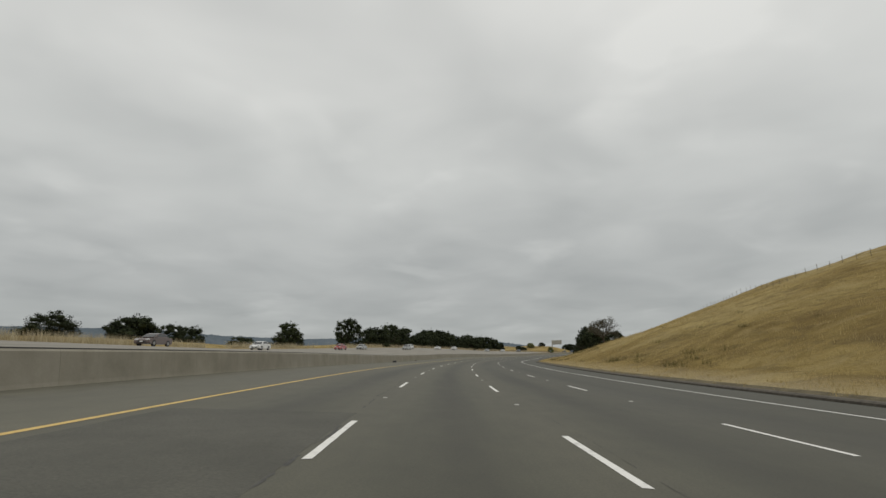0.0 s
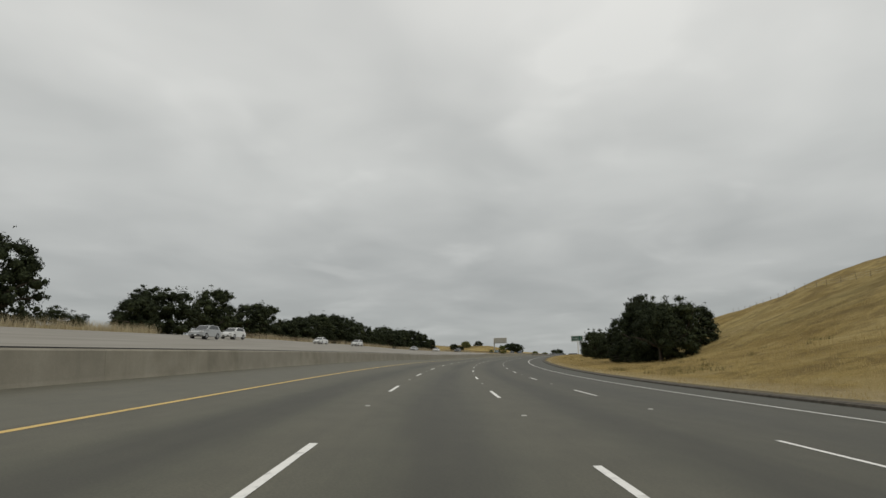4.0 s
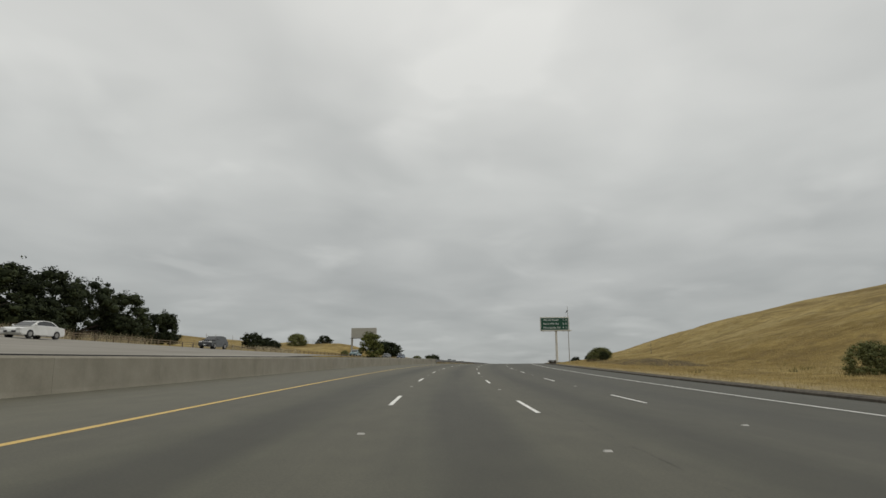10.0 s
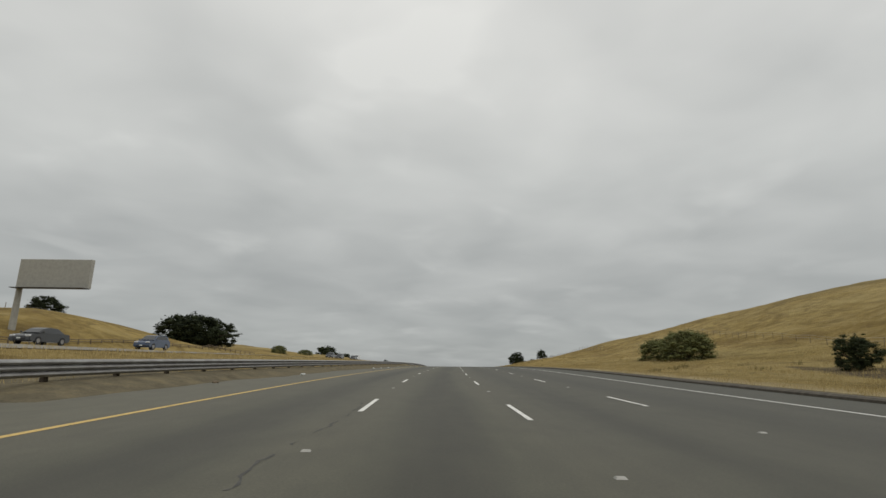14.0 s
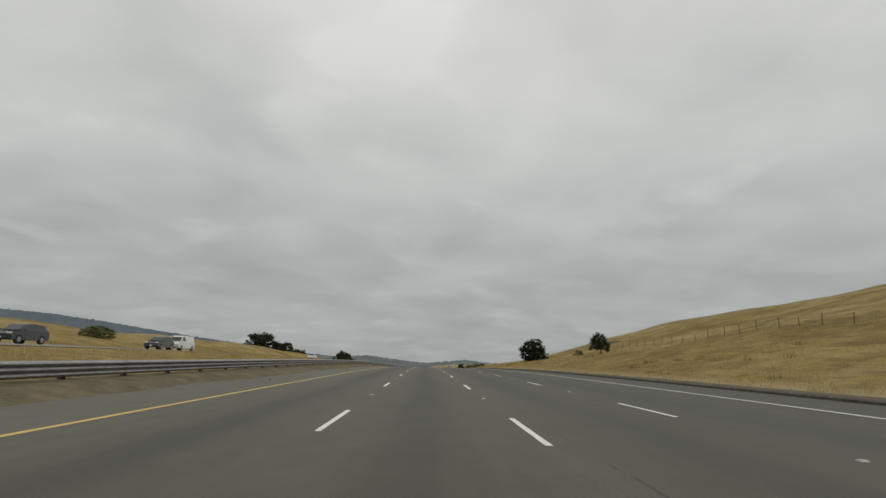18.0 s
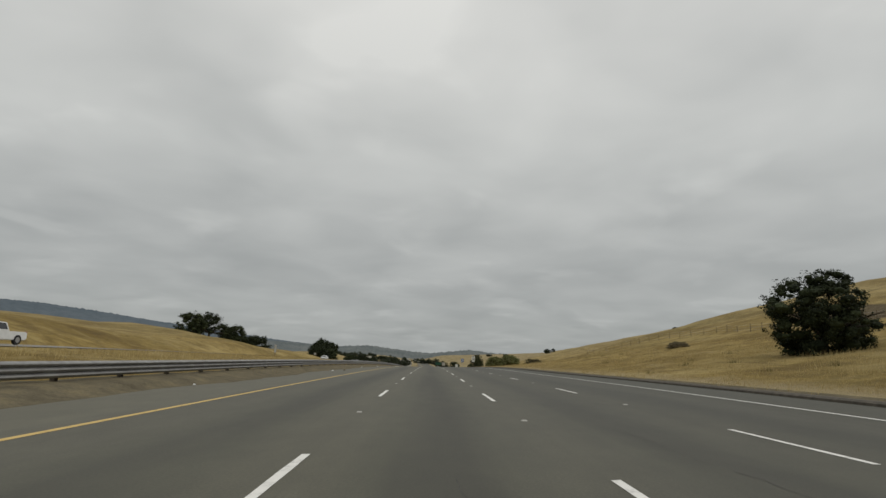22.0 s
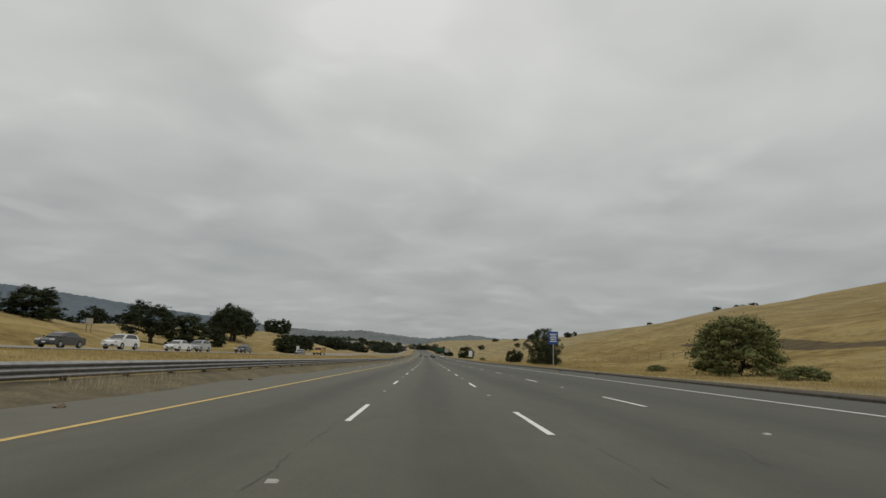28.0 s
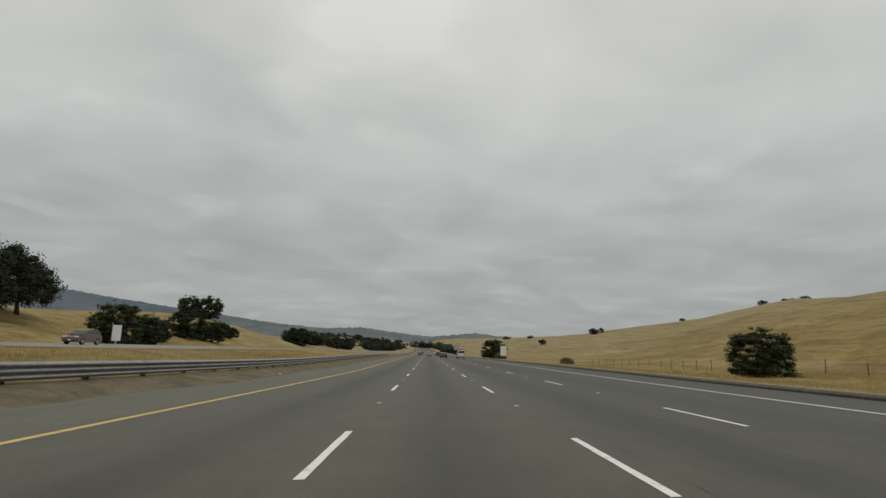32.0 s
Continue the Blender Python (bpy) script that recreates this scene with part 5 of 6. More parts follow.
def make_car(name, kind, paint, label):
    length, width, low, cab, axles, wr = CAR_KINDS[kind]
    root = empty(name, Matrix.Identity(4), label, "car")
    hw = width / 2
    bm = bmesh.new()
    prism(bm, low, -hw, hw, 0.06)
    bmesh.ops.bevel(bm, geom=[e for e in bm.edges if e.calc_face_angle(0) > 0.5], offset=0.05, segments=2, affect="EDGES")
    body = part("body", bm, paint, root)
    bm = bmesh.new()
    prism(bm, cab, -hw * 0.90, hw * 0.90, 0.20)
    bmesh.ops.bevel(bm, geom=[e for e in bm.edges if e.calc_face_angle(0) > 0.5], offset=0.04, segments=2, affect="EDGES")
    cabin = part("cabin", bm, paint, root)
    lo, hi = min(z for _, z in cab), max(z for _, z in cab)

    def inset(f):
        cx, cz = sum(x for x, _ in cab) / len(cab), (lo + hi) / 2
        return [(cx + (x - cx) * f, cz + (z - cz) * f * 0.9 + 0.02) for x, z in cab]

    for sgn in (-1, 1):
        bm = bmesh.new()
        pr = inset(0.80)
        if kind in ("van",):
            pr = [(0.35, 1.30), (0.40, 1.88), (0.95, 1.88), (1.45, 1.30)]
        vs = []
        for x, z in pr:
            t = 1 - 0.20 * (z - lo) / (hi - lo)
            vs.append(bm.verts.new((x, sgn * (hw * 0.90 * t + 0.006), z)))
        bm.faces.new(vs)
        part("side_window", bm, GLASS, root)
        bm = bmesh.new()
        box(bm, 0.16, 0.10, 0.13, pose(cab[-1][0] - 0.25, sgn * (hw + 0.06), lo + 0.10), 0.02)
        part("mirror", bm, paint, root)
    for nm, (xa, za), (xb, zb), out in (("windscreen", cab[-1], cab[-2], 1), ("rear_window", cab[0], cab[1], -1)):
        bm = bmesh.new()
        vs = []
        for f, sg in ((0.12, -1), (0.12, 1), (0.88, 1), (0.88, -1)):
            x, z = xa + (xb - xa) * f, za + (zb - za) * f
            t = 1 - 0.20 * (z - lo) / (hi - lo)
            vs.append(bm.verts.new((x + out * 0.022, sg * hw * 0.80 * t, z + 0.016)))
        bm.faces.new(vs)
        part(nm, bm, GLASS, root)
    for ax in axles:
        for sgn in (-1, 1):
            bm = bmesh.new()
            rod(bm, (ax, sgn * (hw - 0.20), wr), (ax, sgn * (hw + 0.012), wr), wr, wr, 20)
            w = part("wheel", bm, RUBBER, root)
            bm = bmesh.new()
            rod(bm, (ax, sgn * (hw - 0.02), wr), (ax, sgn * (hw + 0.022), wr), wr * 0.62, wr * 0.56, 14)
            part("rim", bm, ALLOY, w)
    front, rear = max(x for x, _ in low), min(x for x, _ in low)
    zl = 0.70 if kind == "sedan" else 0.86
    for sgn in (-1, 1):
        bm = bmesh.new()
        box(bm, 0.22, 0.38, 0.15, pose(front - 0.12, sgn * (hw - 0.27), zl), 0.03)
        part("headlight", bm, LAMP_CLEAR, root)
        bm = bmesh.new()
        box(bm, 0.10, 0.26, 0.24, pose(rear + 0.04, sgn * (hw - 0.20), zl + 0.1), 0.03)
        part("tail_light", bm, LAMP_RED, root)
    bm = bmesh.new()
    box(bm, 0.10, width * 0.55, 0.16, pose(front - 0.02, 0, 0.48), 0.03)
    part("grille", bm, DARK_TRIM, root)
    bm = bmesh.new()
    box(bm, 0.10, width * 0.8, 0.14, pose(rear + 0.02, 0, 0.46), 0.03)
    part("rear_bumper", bm, DARK_TRIM, root)
    bm = bmesh.new()
    box(bm, 0.02, 0.32, 0.11, pose(front + 0.035, 0, 0.50))
    part("number_plate", bm, SIGN_WHITE, root)
    return root


def car_paint(name, c, rough=0.25):
    m = Mat(name, rough, 0.0, 0.6)
    m.b.inputs["Coat Weight"].default_value = 0.5
    f = m.noise(m.coord(), 2.0, 3)
    m.color(m.ramp(f, (0.3, tuple(v * 0.9 for v in c)), (0.7, c)))
    return m.m


PAINTS = {
    "white": car_paint("white_car_paint", (0.70, 0.70, 0.68)), "silver": car_paint("silver_car_paint", (0.36, 0.37, 0.37)), "dark": car_paint("dark_car_paint", (0.03, 0.033, 0.036)),
    "red": car_paint("red_car_paint", (0.36, 0.03, 0.025)), "brown": car_paint("brown_car_paint", (0.10, 0.065, 0.055)), "teal": car_paint("teal_car_paint", (0.16, 0.24, 0.25)), "blue": car_paint("blue_car_paint", (0.05, 0.075, 0.13)), "grey": car_paint("grey_car_paint", (0.13, 0.135, 0.14)),
}
CARS = {}


def park(kind, colour, s, n, ahead=False):
    key = (kind, colour)
    lab = f"{colour} {kind} car on the {'camera side' if ahead else 'opposite'} carriageway"
    if kind == "van":
        lab = f"{colour} windowless cargo van on the {'camera side' if ahead else 'opposite'} carriageway"
    if kind == "pickup":
        lab = f"{colour} pickup truck on the opposite carriageway"
    if key in CARS:
        root = copy_thing(CARS[key], Matrix.Identity(4))
    else:
        root = make_car("car", kind, PAINTS[colour], lab)
        CARS[key] = root
    p = at(s, n)
    z = p[2] if ahead else ground_z(s, n)[0] + 0.05
    q = at(s + 4, n)
    z2 = q[2] if ahead else ground_z(s + 4, n)[0] + 0.05
    pitch_deg = math.degrees(math.atan2(z2 - z, 4.0))
    turn = 90 - heading(s) + (0 if ahead else 180)
    root.matrix_world = Matrix.Translation((p[0], p[1], z)) @ pose(0, 0, 0, 0, -pitch_deg if ahead else pitch_deg, turn)
    tagged(root, lab, group="traffic")
    return root


for row in (
    ("sedan", "brown", 60, -34), ("sedan", "white", 89, -34), ("sedan", "red", 132, -34), ("sedan", "silver", 148.5, -34), ("suv", "silver", 184, -31), ("suv", "white", 197, -34), ("sedan", "white", 234, -34),
    ("suv", "white", 260, -34.5), ("sedan", "silver", 311, -33), ("sedan", "white", 342, -34), ("suv", "dark", 369, -33), ("suv", "teal", 436, -34), ("sedan", "dark", 464, -34), ("suv", "blue", 481, -34),
    ("pickup", "dark", 574, -34.5), ("suv", "dark", 586, -34.5), ("van", "white", 617.5, -35), ("suv", "dark", 611.5, -35), ("pickup", "white", 704, -34), ("sedan", "white", 843, -34.5),
    ("sedan", "dark", 911, -34.5), ("suv", "white", 921, -34.5), ("sedan", "white", 935, -34.5), ("suv", "silver", 942, -34.5), ("sedan", "dark", 962, -34.5), ("sedan", "grey", 1013, -35.5), ("suv", "brown", 1059, -40),
):
    park(*row)
for row in (("van", "white", 1136, 7.9), ("sedan", "dark", 1142, 3.7), ("sedan", "silver", 1190, 0.0), ("suv", "dark", 1215, 3.7), ("sedan", "grey", 1240, -4.0), ("suv", "white", 1290, 0.0), ("sedan", "white", 1330, 3.7), ("sedan", "dark", 1380, -4.0)):
    park(*row, ahead=True)


def school_bus():
    s0, n0 = 1033, -34
    p = at(s0, n0)
    root = empty("school_bus", Matrix.Translation((p[0], p[1], ground_z(s0, n0)[0] + 0.05)) @ pose(0, 0, 0, 0, 0, 270 - heading(s0)), "yellow school bus with black rub rails on the opposite carriageway", "bus")
    root.scale.x = 0.8
    yellow = car_paint("yellow_bus_paint", (0.46, 0.26, 0.03), 0.4)
    bm = bmesh.new()
    prism(bm, [(-5.2, 0.55), (-5.25, 2.2), (-5.1, 2.62), (3.1, 2.62), (3.4, 2.45), (3.75, 1.55), (3.75, 0.55)], -1.2, 1.2, 0.06)
    bmesh.ops.bevel(bm, geom=[e for e in bm.edges if e.calc_face_angle(0) > 0.5], offset=0.07, segments=2, affect="EDGES")
    part("body", bm, yellow, root)
    bm = bmesh.new()
    prism(bm, [(3.7, 0.55), (3.7, 1.52), (4.9, 1.35), (5.2, 1.1), (5.2, 0.55)], -1.0, 1.0, 0.1)
    bmesh.ops.bevel(bm, geom=[e for e in bm.edges if e.calc_face_angle(0) > 0.5], offset=0.06, segments=2, affect="EDGES")
    part("hood", bm, yellow, root)
    for y in (-1, 1):
        for i in range(9):
            bm = bmesh.new()
            box(bm, 0.68, 0.03, 0.55, pose(-4.6 + 0.84 * i, y * 1.145, 2.02), 0.02)
            part("side_window", bm, GLASS, root)
        for z in (0.95, 1.45):
            bm = bmesh.new()
            box(bm, 8.8, 0.05, 0.07, pose(-0.75, y * (1.205 - 0.025 * z), z))
            part("rub_rail", bm, DARK_TRIM, root)
        bm = bmesh.new()
        box(bm, 0.12, 0.3, 0.3, pose(5.15, y * 0.7, 0.95), 0.03)
        part("headlight", bm, LAMP_CLEAR, root)
        for x in (-3.2, 4.1):
            bm = bmesh.new()
            rod(bm, (x, y * 0.9, 0.48), (x, y * 1.18, 0.48), 0.48, 0.48, 18)
            w = part("wheel", bm, RUBBER, root)
            bm = bmesh.new()
            rod(bm, (x, y * 1.0, 0.48), (x, y * 1.20, 0.48), 0.26, 0.24, 12)
            part("rim", bm, ALLOY, w)
    bm = bmesh.new()
    box(bm, 0.05, 1.9, 0.75, pose(3.62, 0, 2.02, 0, -21, 0), 0.02)
    part("windscreen", bm, GLASS, root)
    bm = bmesh.new()
    box(bm, 0.16, 2.2, 0.28, pose(5.25, 0, 0.62), 0.03)
    part("front_bumper", bm, DARK_TRIM, root)
    return root


school_bus()

# ---------- road signs ----------


def speed_sign():
    s0, n0 = 877.7, 17.2
    p = at(s0, n0)
    root = empty("speed_limit_sign", Matrix.Translation((p[0], p[1], ground_z(s0, n0)[0])) @ pose(0, 0, 0, 0, 0, -heading(s0)), "white speed limit sign with black letters on a wooden post", "road sign")
    bm = bmesh.new()
    box(bm, 0.10, 0.14, 4.9, pose(0.12, 0.1, 2.15), 0.01)
    part("post", bm, WOOD, root)
    for nm, z, w, h in (("plate", 3.75, 1.22, 1.62), ("lower_plate", 2.55, 1.16, 0.70)):
        bm = bmesh.new()
        box(bm, w, 0.02, h, pose(0, 0, z), 0.005)
        pl = part(nm, bm, SIGN_WHITE, root)
        for sx, sz, px, pz in ((w - 0.06, 0.025, 0, h / 2 - 0.04), (w - 0.06, 0.025, 0, -h / 2 + 0.04), (0.025, h - 0.08, -w / 2 + 0.04, 0), (0.025, h - 0.08, w / 2 - 0.04, 0)):
            bm = bmesh.new()
            box(bm, sx, 0.006, sz, pose(px, -0.014, z + pz))
            part("border", bm, DARK_TRIM, pl)
    for body, size, z in (("SPEED", 0.30, 4.20), ("LIMIT", 0.30, 3.86), ("65", 0.74, 3.10), ("RADAR", 0.24, 2.60), ("ENFORCED", 0.20, 2.34)):
        letters(body, size, DARK_TRIM, "CENTER", Matrix.Translation((0, -0.016, z)) @ pose(0, 0, 0, 90), root, "black letter")
    return root


speed_sign()
post_sign("blue_service_sign", 929.6, 15.9, 1.25, 1.65, 2.95, SIGN_BLUE, "blue motorist service sign with white lines on one post", 5)
post_sign("roadside_sign", 1063, -38.5, 1.1, 1.9, 0.6, SIGN_WHITE, "pale back of a roadside sign beside the opposite lanes")
post_sign("roadside_sign", 1090.4, -54, 1.15, 2.2, 1.5, SIGN_WHITE, "white roadside board in front of dark trees")
post_sign("roadside_sign", 833, -48, 1.1, 2.4, 1.6, SIGN_GREY, "weathered sign edge-on on a wooden post", 0, 72, 2)
post_sign("roadside_sign", 960, -62, 1.2, 1.0, 1.6, SIGN_GREY, "small grey sign on wooden posts in the grass", 0, 10, 2)
post_sign("roadside_sign", 1198, 27.5, 2.2, 3.6, 1.2, SIGN_WHITE, "tall white roadside board on posts", 0, 0, 2)
post_sign("exit_board", 1420, 15, 8.0, 3.4, 4.2, SIGN_GREEN, "large dark green freeway sign board on two posts", 0, 0, 2)
post_sign("pale_board", 1416, 22, 4.0, 4.2, 3.6, SIGN_GREY, "pale blank sign board on two posts", 0, 0, 2)

# ---------- fences ----------


def fence(name, s0, s1, n_at, gap, height, wires, label, post_r=0.055, seed=1, mat=WOOD, rail=False):
    r = random.Random(seed)
    spots = []
    s = s0
    while s <= s1:
        n = float(np.interp(s, *n_at))
        p = at(s, n)
        spots.append(Vector((p[0], p[1], ground_z(s, n)[0])))
        s += gap * r.uniform(0.85, 1.15)
    root = empty(name, Matrix.Translation(spots[0]), label, "fence")
    off = spots[0].copy()
    bm = bmesh.new()
    rod(bm, (0, 0, -0.3), (0, 0, height), post_r, post_r * 0.85, 6)
    me = bpy.data.meshes.new("post")
    bm.to_mesh(me)
    bm.free()
    me.materials.append(mat)
    for q in spots:
        ob = part("post", me, None, root)
        ob.matrix_basis = Matrix.Translation(q - off) @ pose(0, 0, 0, r.uniform(-4, 4), r.uniform(-4, 4), r.uniform(0, 90))
        ob.scale.z = r.uniform(0.85, 1.12)
    for i in range(wires):
        bm = bmesh.new()
        z = height * (0.9 - 0.32 * i)
        for a, b in zip(spots, spots[1:]):
            if rail:
                rod(bm, a - off + Vector((0, 0, z)), b - off + Vector((0, 0, z)), 0.05, 0.05, 4)
            else:
                rod(bm, a - off + Vector((0, 0, z)), b - off + Vector((0, 0, z)), 0.012, 0.012, 3)
        part("rail" if rail else "wire", bm, mat if rail else SIGN_GREY, root)
    return root


fence("ridge_fence", 40, 285, ([0, 100, 190, 300], [62, 64, 69, 66]), 4.2, 1.2, 3, "wire fence on thin dark posts along the grassy ridge", 0.042, 2)
fence("slope_fence", 575, 840, ([575, 625, 668, 700, 770, 840], [43, 44.5, 46, 50, 58, 50]), 4.5, 1.35, 3, "wire fence on wooden posts across the golden slope", 0.055, 3)
fence("field_fence", 962, 1110, ([960, 1000, 1042, 1110], [62, 50, 35, 33]), 3.6, 1.2, 4, "wire field fence on wooden posts in tall dry grass", 0.05, 4)
fence("verge_fence", 455, 560, ([400, 560], [33, 60]), 4.0, 1.1, 2, "low wire fence below the hillside", 0.035, 5)
fence("timber_rail", 205, 560, ([200, 405, 500, 560], [-42.5, -42.5, -49.5, -50.5]), 3.0, 0.85, 2, "dark weathered timber rail along the opposite shoulder", 0.09, 6, WOOD, True)
fence("hill_fence", 446, 530, ([440, 530], [-84, -76]), 4.0, 1.5, 3, "wire fence on posts along the low hill top", 0.06, 7)

# ---------- valley buildings ----------


def low_building(s, n, L, W, H, turn, label):
    p = at(s, n)
    root = empty("building", Matrix.Translation((p[0], p[1], ground_z(s, n)[0] - 0.5)) @ pose(0, 0, 0, 0, 0, turn - heading(s)), label, "building")
    bm = bmesh.new()
    box(bm, L, W, H, pose(0, 0, H / 2), 0.1)
    part("wall", bm, CREAM, root)
    bm = bmesh.new()
    box(bm, L + 1.2, W + 1.2, 0.5, pose(0, 0, H + 0.25), 0.1)
    part("roof", bm, SIGN_GREY, root)
    n_win = int(L // 6)
    for i in range(n_win):
        bm = bmesh.new()
        box(bm, 3.2, 0.2, H * 0.35, pose(-L / 2 + (i + 0.5) * L / n_win, -W / 2 - 0.03, H * 0.55))
        part("window", bm, GLASS, root)
    return root


low_building(2060, -62, 60, 22, 7, 8, "long pale flat-roofed building among valley trees")
low_building(1900, -140, 40, 20, 7, -12, "low pale building beside valley woods")

# ---------- grass, weeds, litter ----------


def blades(name, spots, height, spread, per, mat, label, seed, width=0.02):
    """Tufts of thin upright blades at world spots, joined."""
    r = np.random.RandomState(seed)
    c = np.repeat(spots, per, 0)
    k = len(c)
    base = c + np.column_stack([r.normal(0, spread, k), r.normal(0, spread, k), np.full(k, -0.05)])
    a = r.uniform(0, 2 * math.pi, k)
    wv = np.column_stack([np.cos(a), np.sin(a), np.zeros(k)]) * (width * r.uniform(0.7, 1.6, k))[:, None]
    h = height * r.uniform(0.45, 1.25, k)
    tip = base + np.column_stack([r.normal(0, 0.22, k) * h, r.normal(0, 0.22, k) * h, h])
    v = np.stack([base - wv, base + wv, tip], 1).reshape(-1, 3)
    me = mesh_of(name, v, np.arange(3 * k).reshape(-1, 3).tolist(), mat)
    return tagged(new(name, me), label, "grass", kind="stuff")


def scatter(count, s0, s1, n0, n1, seed, clump=0.0):
    r = np.random.RandomState(seed)
    s = r.uniform(s0, s1, count)
    n = r.uniform(n0, n1, count)
    if clump:
        keep = np.sin(s * 0.31) + np.sin(s * 0.107 + 1.7) + np.sin(n * 0.9 + s * 0.05) > clump
        s, n = s[keep], n[keep]
    p = at(s, n)
    return np.column_stack([p[:, :2], ground_z(s, n)])


blades("verge_grass", scatter(17000, -20, 1080, 14.9, 22.5, 1), 0.22, 0.16, 10, STRAW, "short dry straw grass on the verge", 11, 0.010)
blades("slope_grass", scatter(15000, -10, 1080, 21, 48, 2), 0.36, 0.35, 12, STRAW, "knee-high golden grass on the slope", 12, 0.012)
blades("tall_weeds", scatter(5200, 20, 420, -47, -41.5, 3, 0.1), 1.25, 0.35, 10, PALE_STRAW, "tall pale dry weeds beyond the opposite lanes", 13, 0.02)
blades("median_weeds", scatter(9000, 434, 1090, -13.6, -10.1, 4, -0.9), 0.26, 0.22, 10, STRAW, "dry weeds under the median guardrail", 14, 0.009)
blades("median_grass", scatter(9000, 434, 1100, -27, -13, 5), 0.34, 0.35, 12, STRAW, "dry grass in the median", 15, 0.013)
blades("median_tall_weeds", scatter(150, 434, 1090, -12.0, -10.4, 6, 0.8), 0.85, 0.35, 18, STRAW, "tall weed clumps leaning on the guardrail", 16, 0.012)
blades("feathery_weeds", scatter(16, 876, 884, -11.8, -10.6, 9), 0.95, 0.45, 60, PALE_STRAW, "pale feathery weed clump in front of the guardrail", 19, 0.010)

blades("brown_weeds", scatter(300, 10, 215, 17.5, 25, 23, 1.0), 0.55, 0.5, 40, WEED, "tall brown weed clumps at the foot of the hill", 24, 0.012)
blades("weed_tufts", scatter(700, 30, 1050, 17.5, 34, 21, 0.7), 0.42, 0.28, 34, WEED, "scattered olive-brown weed tufts on the dry slope", 22, 0.012)

blades("feathery_weeds", scatter(14, 545, 550, -11.8, -10.6, 10), 0.95, 0.4, 60, PALE_STRAW, "pale feathery weed clump in front of the guardrail", 20, 0.010)

# dirt bank under the guardrail
bank_s = np.arange(432.0, 1300, 2.0)
bank_v, bank_f = [], []
for s in bank_s:
    edge = -9.75 + 0.28 * math.sin(s * 0.21) + 0.18 * math.sin(s * 0.53 + 1) + 0.12 * math.sin(s * 1.7)
    for n, z in ((edge, 0.004), (edge - 0.35, 0.05), (-10.7, 0.20), (-11.4, 0.31), (-12.6, 0.37), (-13.4, 0.15), (-14.2, -0.15)):
        lump = 0.03 * math.sin(s * 1.3 + n * 5) if n < edge - 0.5 else 0.0
        p = at(s, n, 0.0)
        base = p[2] if n > -12.0 else max(p[2], ground_z(s, n)[0] - 0.05)
        bank_v.append((p[0], p[1], base + (z + lump) * min(1.0, 0.02 + (s - bank_s[0]) / 5.0)))
for i in range(len(bank_s) - 1):
    for k in range(6):
        a = i * 7 + k
        bank_f.append((a, a + 7, a + 8, a + 1))
tagged(new("median_bank", mesh_of("median_bank", bank_v, bank_f, DIRT, None, True)), "low bank of pale dirt under the guardrail", "ground", kind="structure")

brush_rng = random.Random(31)
brush_proto = make_tree("dry_brush", 83, 4, 1.6, 0.0, 60, 3600, 0.07, DRY_LEAF, 0.05, "low brown dry brush on the grassy slope", "bush", 3)
first_brush = True
for s, n, w, h in ((747, 39, 4, 0.9), (751, 41, 3.5, 0.8), (440, 26, 4, 0.8)):
    ob = brush_proto if first_brush else copy_thing(brush_proto, Matrix.Identity(4))
    first_brush = False
    set_down(ob, s, n, brush_rng.uniform(0, 360), (w / 4, w / 4, h / 1.6))
    tagged(ob, group="dry brush")

lit_rng = random.Random(8)
for i in range(34):
    s = lit_rng.uniform(430, 1040)
    n = lit_rng.uniform(-10.3, -8.2)
    bm = bmesh.new()
    bmesh.ops.create_icosphere(bm, subdivisions=2, radius=lit_rng.uniform(0.06, 0.17))
    for v in bm.verts:
        v.co *= lit_rng.uniform(0.6, 1.25)
        v.co.z = v.co.z * 0.45 + 0.04
    me = bpy.data.meshes.new("litter")
    bm.to_mesh(me)
    bm.free()
    me.materials.append(SIGN_WHITE if i % 3 else WOOD)
    ob = tagged(new("litter", me), "crumpled white litter scrap on the dirt shoulder" if i % 3 else "brown scrap of debris on the dirt shoulder", "litter", "roadside litter")
    ob.matrix_world = Matrix.Translation(at(s, n, 0.0)) @ pose(0, 0, 0, 0, 0, lit_rng.uniform(0, 360))


def tyre_scrap(s, n, seed):
    """A torn lump of tread: a few flattened, ragged slabs heaped together."""
    r = random.Random(seed)
    bm = bmesh.new()
    for k in range(6):
        out = bmesh.ops.create_icosphere(bm, subdivisions=2, radius=0.16)["verts"]
        for v in out:
            v.co = Vector((v.co.x * 1.7, v.co.y * 0.8, v.co.z * 0.5)) * r.uniform(0.8, 1.2)
        bmesh.ops.transform(bm, matrix=pose(r.uniform(-0.55, 0.55), r.uniform(-0.12, 0.12), 0.05 + 0.015 * k, r.uniform(-25, 25), r.uniform(-25, 25), r.uniform(-40, 40)), verts=out)
    me = bpy.data.meshes.new("tyre_scrap")
    bm.to_mesh(me)
    bm.free()
    me.materials.append(RUBBER)
    ob = tagged(new("tyre_scrap", me), "torn black lump of shredded tyre on the shoulder", "debris")
    ob.matrix_world = Matrix.Translation(at(s, n, 0.0)) @ pose(0, 0, 0, 0, 0, -heading(s) + 90 + r.uniform(-20, 20)) @ Matrix.Scale(1.2 if seed == 1 else 0.55, 4)


for s, n, k in ((90, -11.4, 1), (112, -11.2, 2), (786, -8.6, 3), (915, 13.2, 4), (904, 13.6, 5)):
    tyre_scrap(s, n, k)

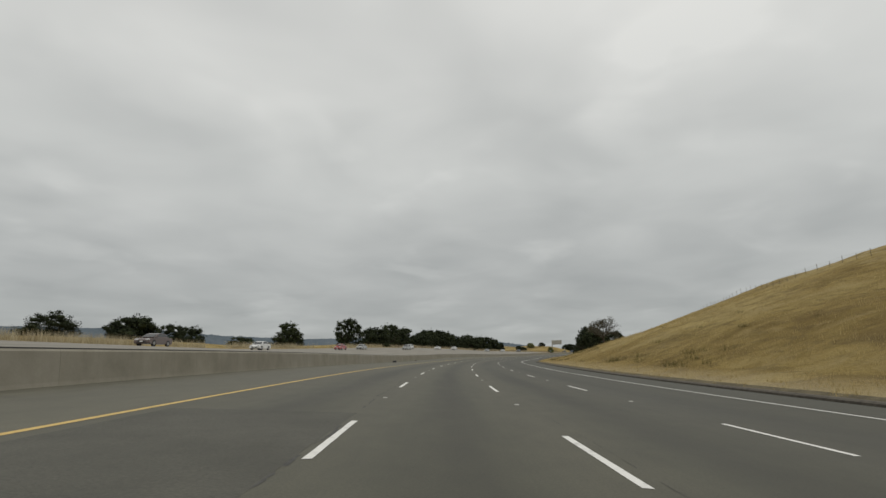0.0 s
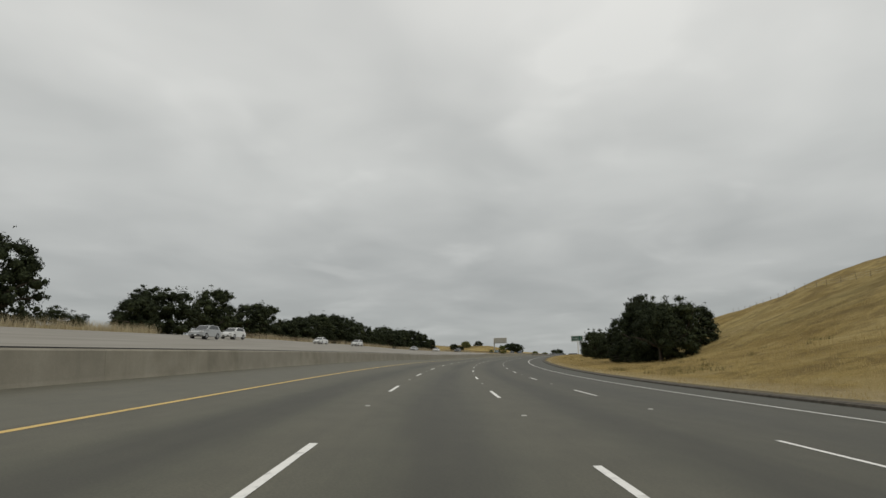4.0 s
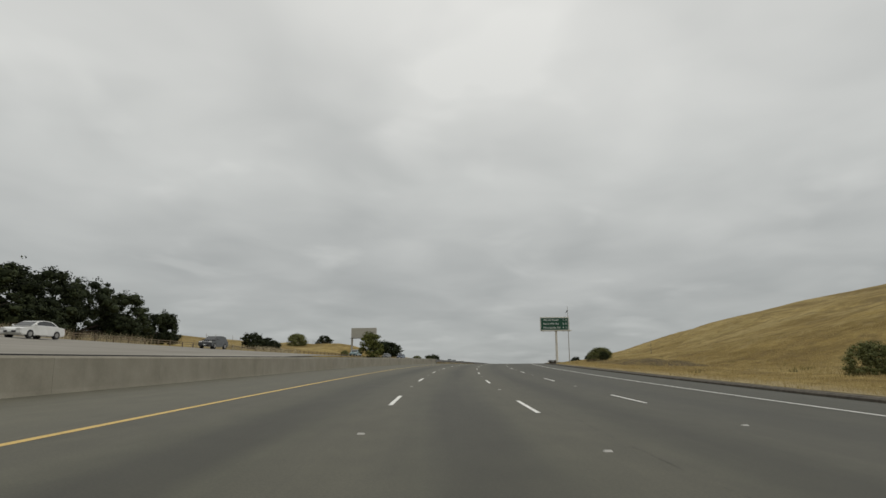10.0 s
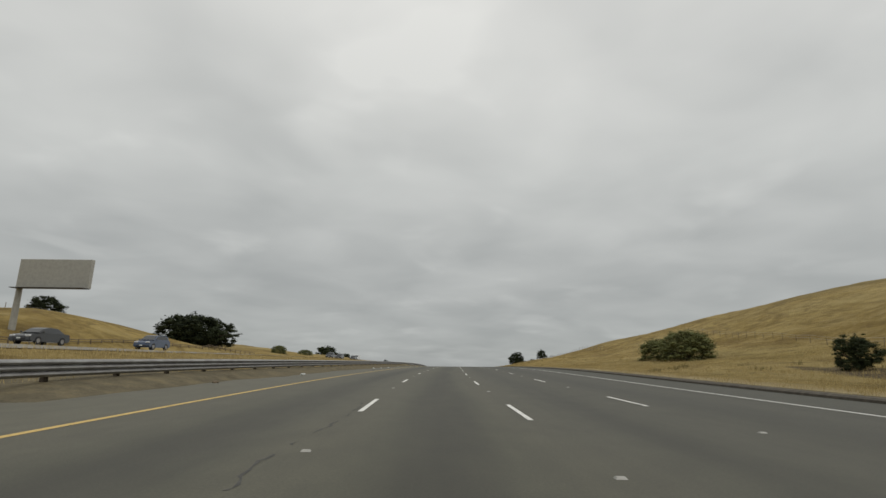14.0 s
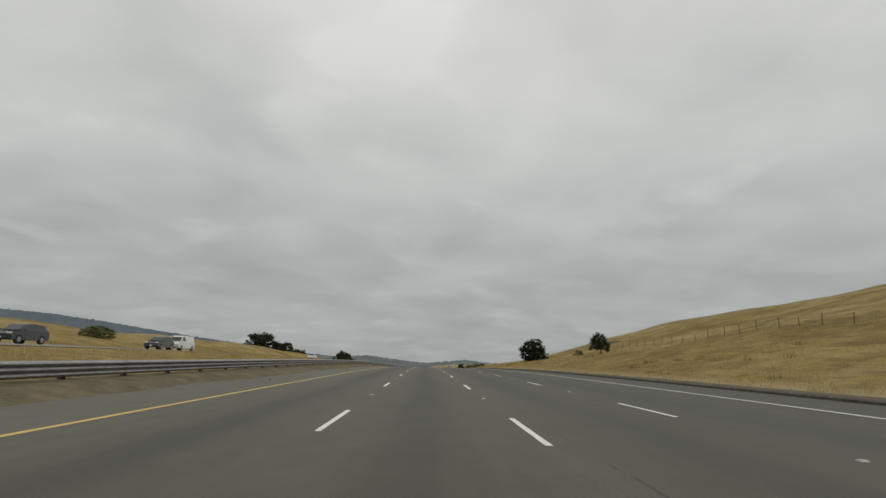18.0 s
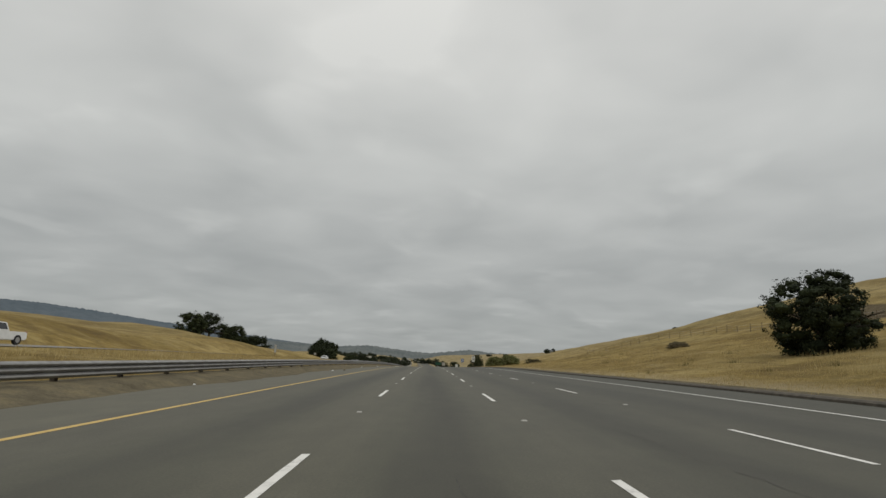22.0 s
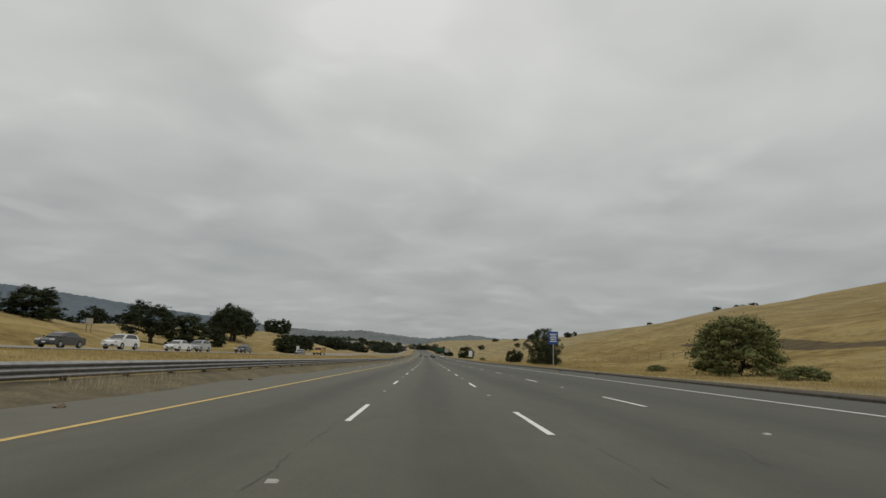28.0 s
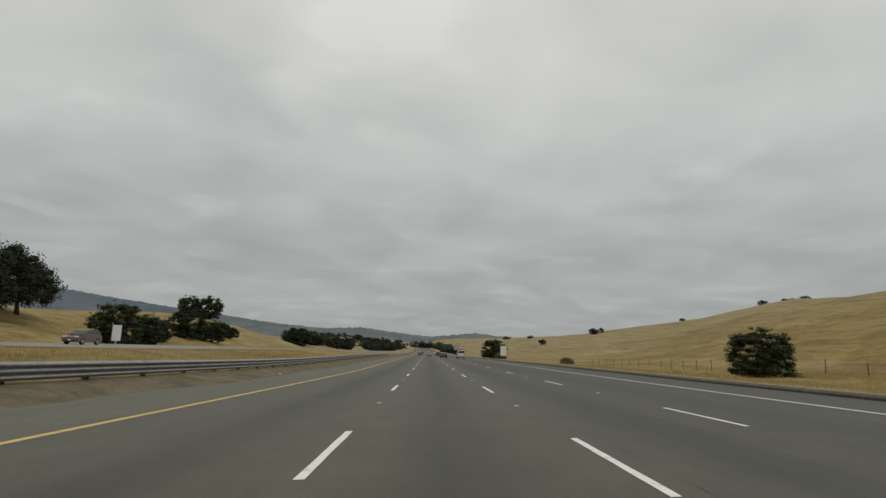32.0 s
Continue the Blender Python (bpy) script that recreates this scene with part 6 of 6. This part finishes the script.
# ---------- wear on the pavement ----------
SEAL = simple("crack_sealant", (0.062, 0.060, 0.055), 0.8, 0, 0.3, 8)
ROUGH_LANE = Mat("coarse_asphalt", 0.74, 0, 0.45)
rv = ROUGH_LANE.scaled(ROUGH_LANE.coord("World"), (1, 1, 1))
rf, rg = ROUGH_LANE.noise(rv, 22, 4, 0.75), ROUGH_LANE.noise(rv, 0.7, 3)
ROUGH_LANE.color(ROUGH_LANE.mix(0.6, ROUGH_LANE.ramp(rg, (0.3, (0.052, 0.050, 0.038)), (0.7, (0.078, 0.075, 0.058))), ROUGH_LANE.ramp(rf, (0.3, (0.2, 0.2, 0.2)), (0.7, (0.8, 0.8, 0.8))), "OVERLAY")).bump(rf, 0.6, 0.012)
part("overlay", strip("overlay", np.arange(-120, 13.1, 4.0), [(-5.95, 0.001), (-5.9, 0.004), (-2.02, 0.004), (-2.0, 0.001)], ROUGH_LANE.m, False), None, road, "coarse darker asphalt overlay in the inner lane")


def crack(s0, s1, n0, seed, width, wander):
    r = random.Random(seed)
    s, n, pts = s0, n0, []
    while s < s1:
        pts.append((s, n, width * 0.45 * r.uniform(0.1, 1.4)))
        s += r.uniform(0.06, 0.28)
        n += r.uniform(-wander, wander) * 0.28 + (n0 - n) * 0.06
    v, f = [], []
    for s, n, w in pts:
        v += [at(s, n - w / 2, 0.003), at(s, n + w / 2, 0.003)]
    for i in range(len(pts) - 1):
        if math.sin(i * 0.31 + seed) + math.sin(i * 0.83 + 2 * seed) > -0.35:
            f.append((2 * i, 2 * i + 1, 2 * i + 3, 2 * i + 2))
    part("crack", mesh_of("crack", v, f, SEAL), None, road, "dark sealed crack")


for i, (s0, s1, n0, w, wd) in enumerate(((10, 26, -2.05, 0.09, 0.10), (-8, 10, -2.0, 0.16, 0.08), (60, 120, 2.05, 0.03, 0.06), (205, 232, -2.1, 0.04, 0.12), (250, 280, -2.15, 0.06, 0.18), (272, 284, -2.5, 0.05, 0.25), (285, 330, 2.35, 0.035, 0.08), (330, 420, 2.3, 0.03, 0.07), (390, 402, -2.1, 0.10, 0.15), (418, 434, -2.2, 0.10, 0.18), (500, 560, 2.3, 0.03, 0.07), (560, 640, 2.2, 0.03, 0.06), (585, 596, -2.2, 0.05, 0.12), (655, 668, 0.4, 0.03, 0.25), (660, 672, 3.4, 0.04, 0.2), (690, 780, 2.25, 0.035, 0.07), (700, 712, -2.3, 0.04, 0.12), (700, 706, 4.6, 0.05, 0.3), (760, 775, -2.3, 0.04, 0.15), (850, 875, -2.05, 0.06, 0.14), (862, 930, 2.2, 0.035, 0.07), (866, 872, 4.0, 0.05, 0.35), (925, 945, -2.05, 0.05, 0.1), (940, 1010, 2.25, 0.035, 0.07), (0, 60, 2.1, 0.025, 0.05))):
    crack(s0, s1, n0, 100 + i, w, wd)
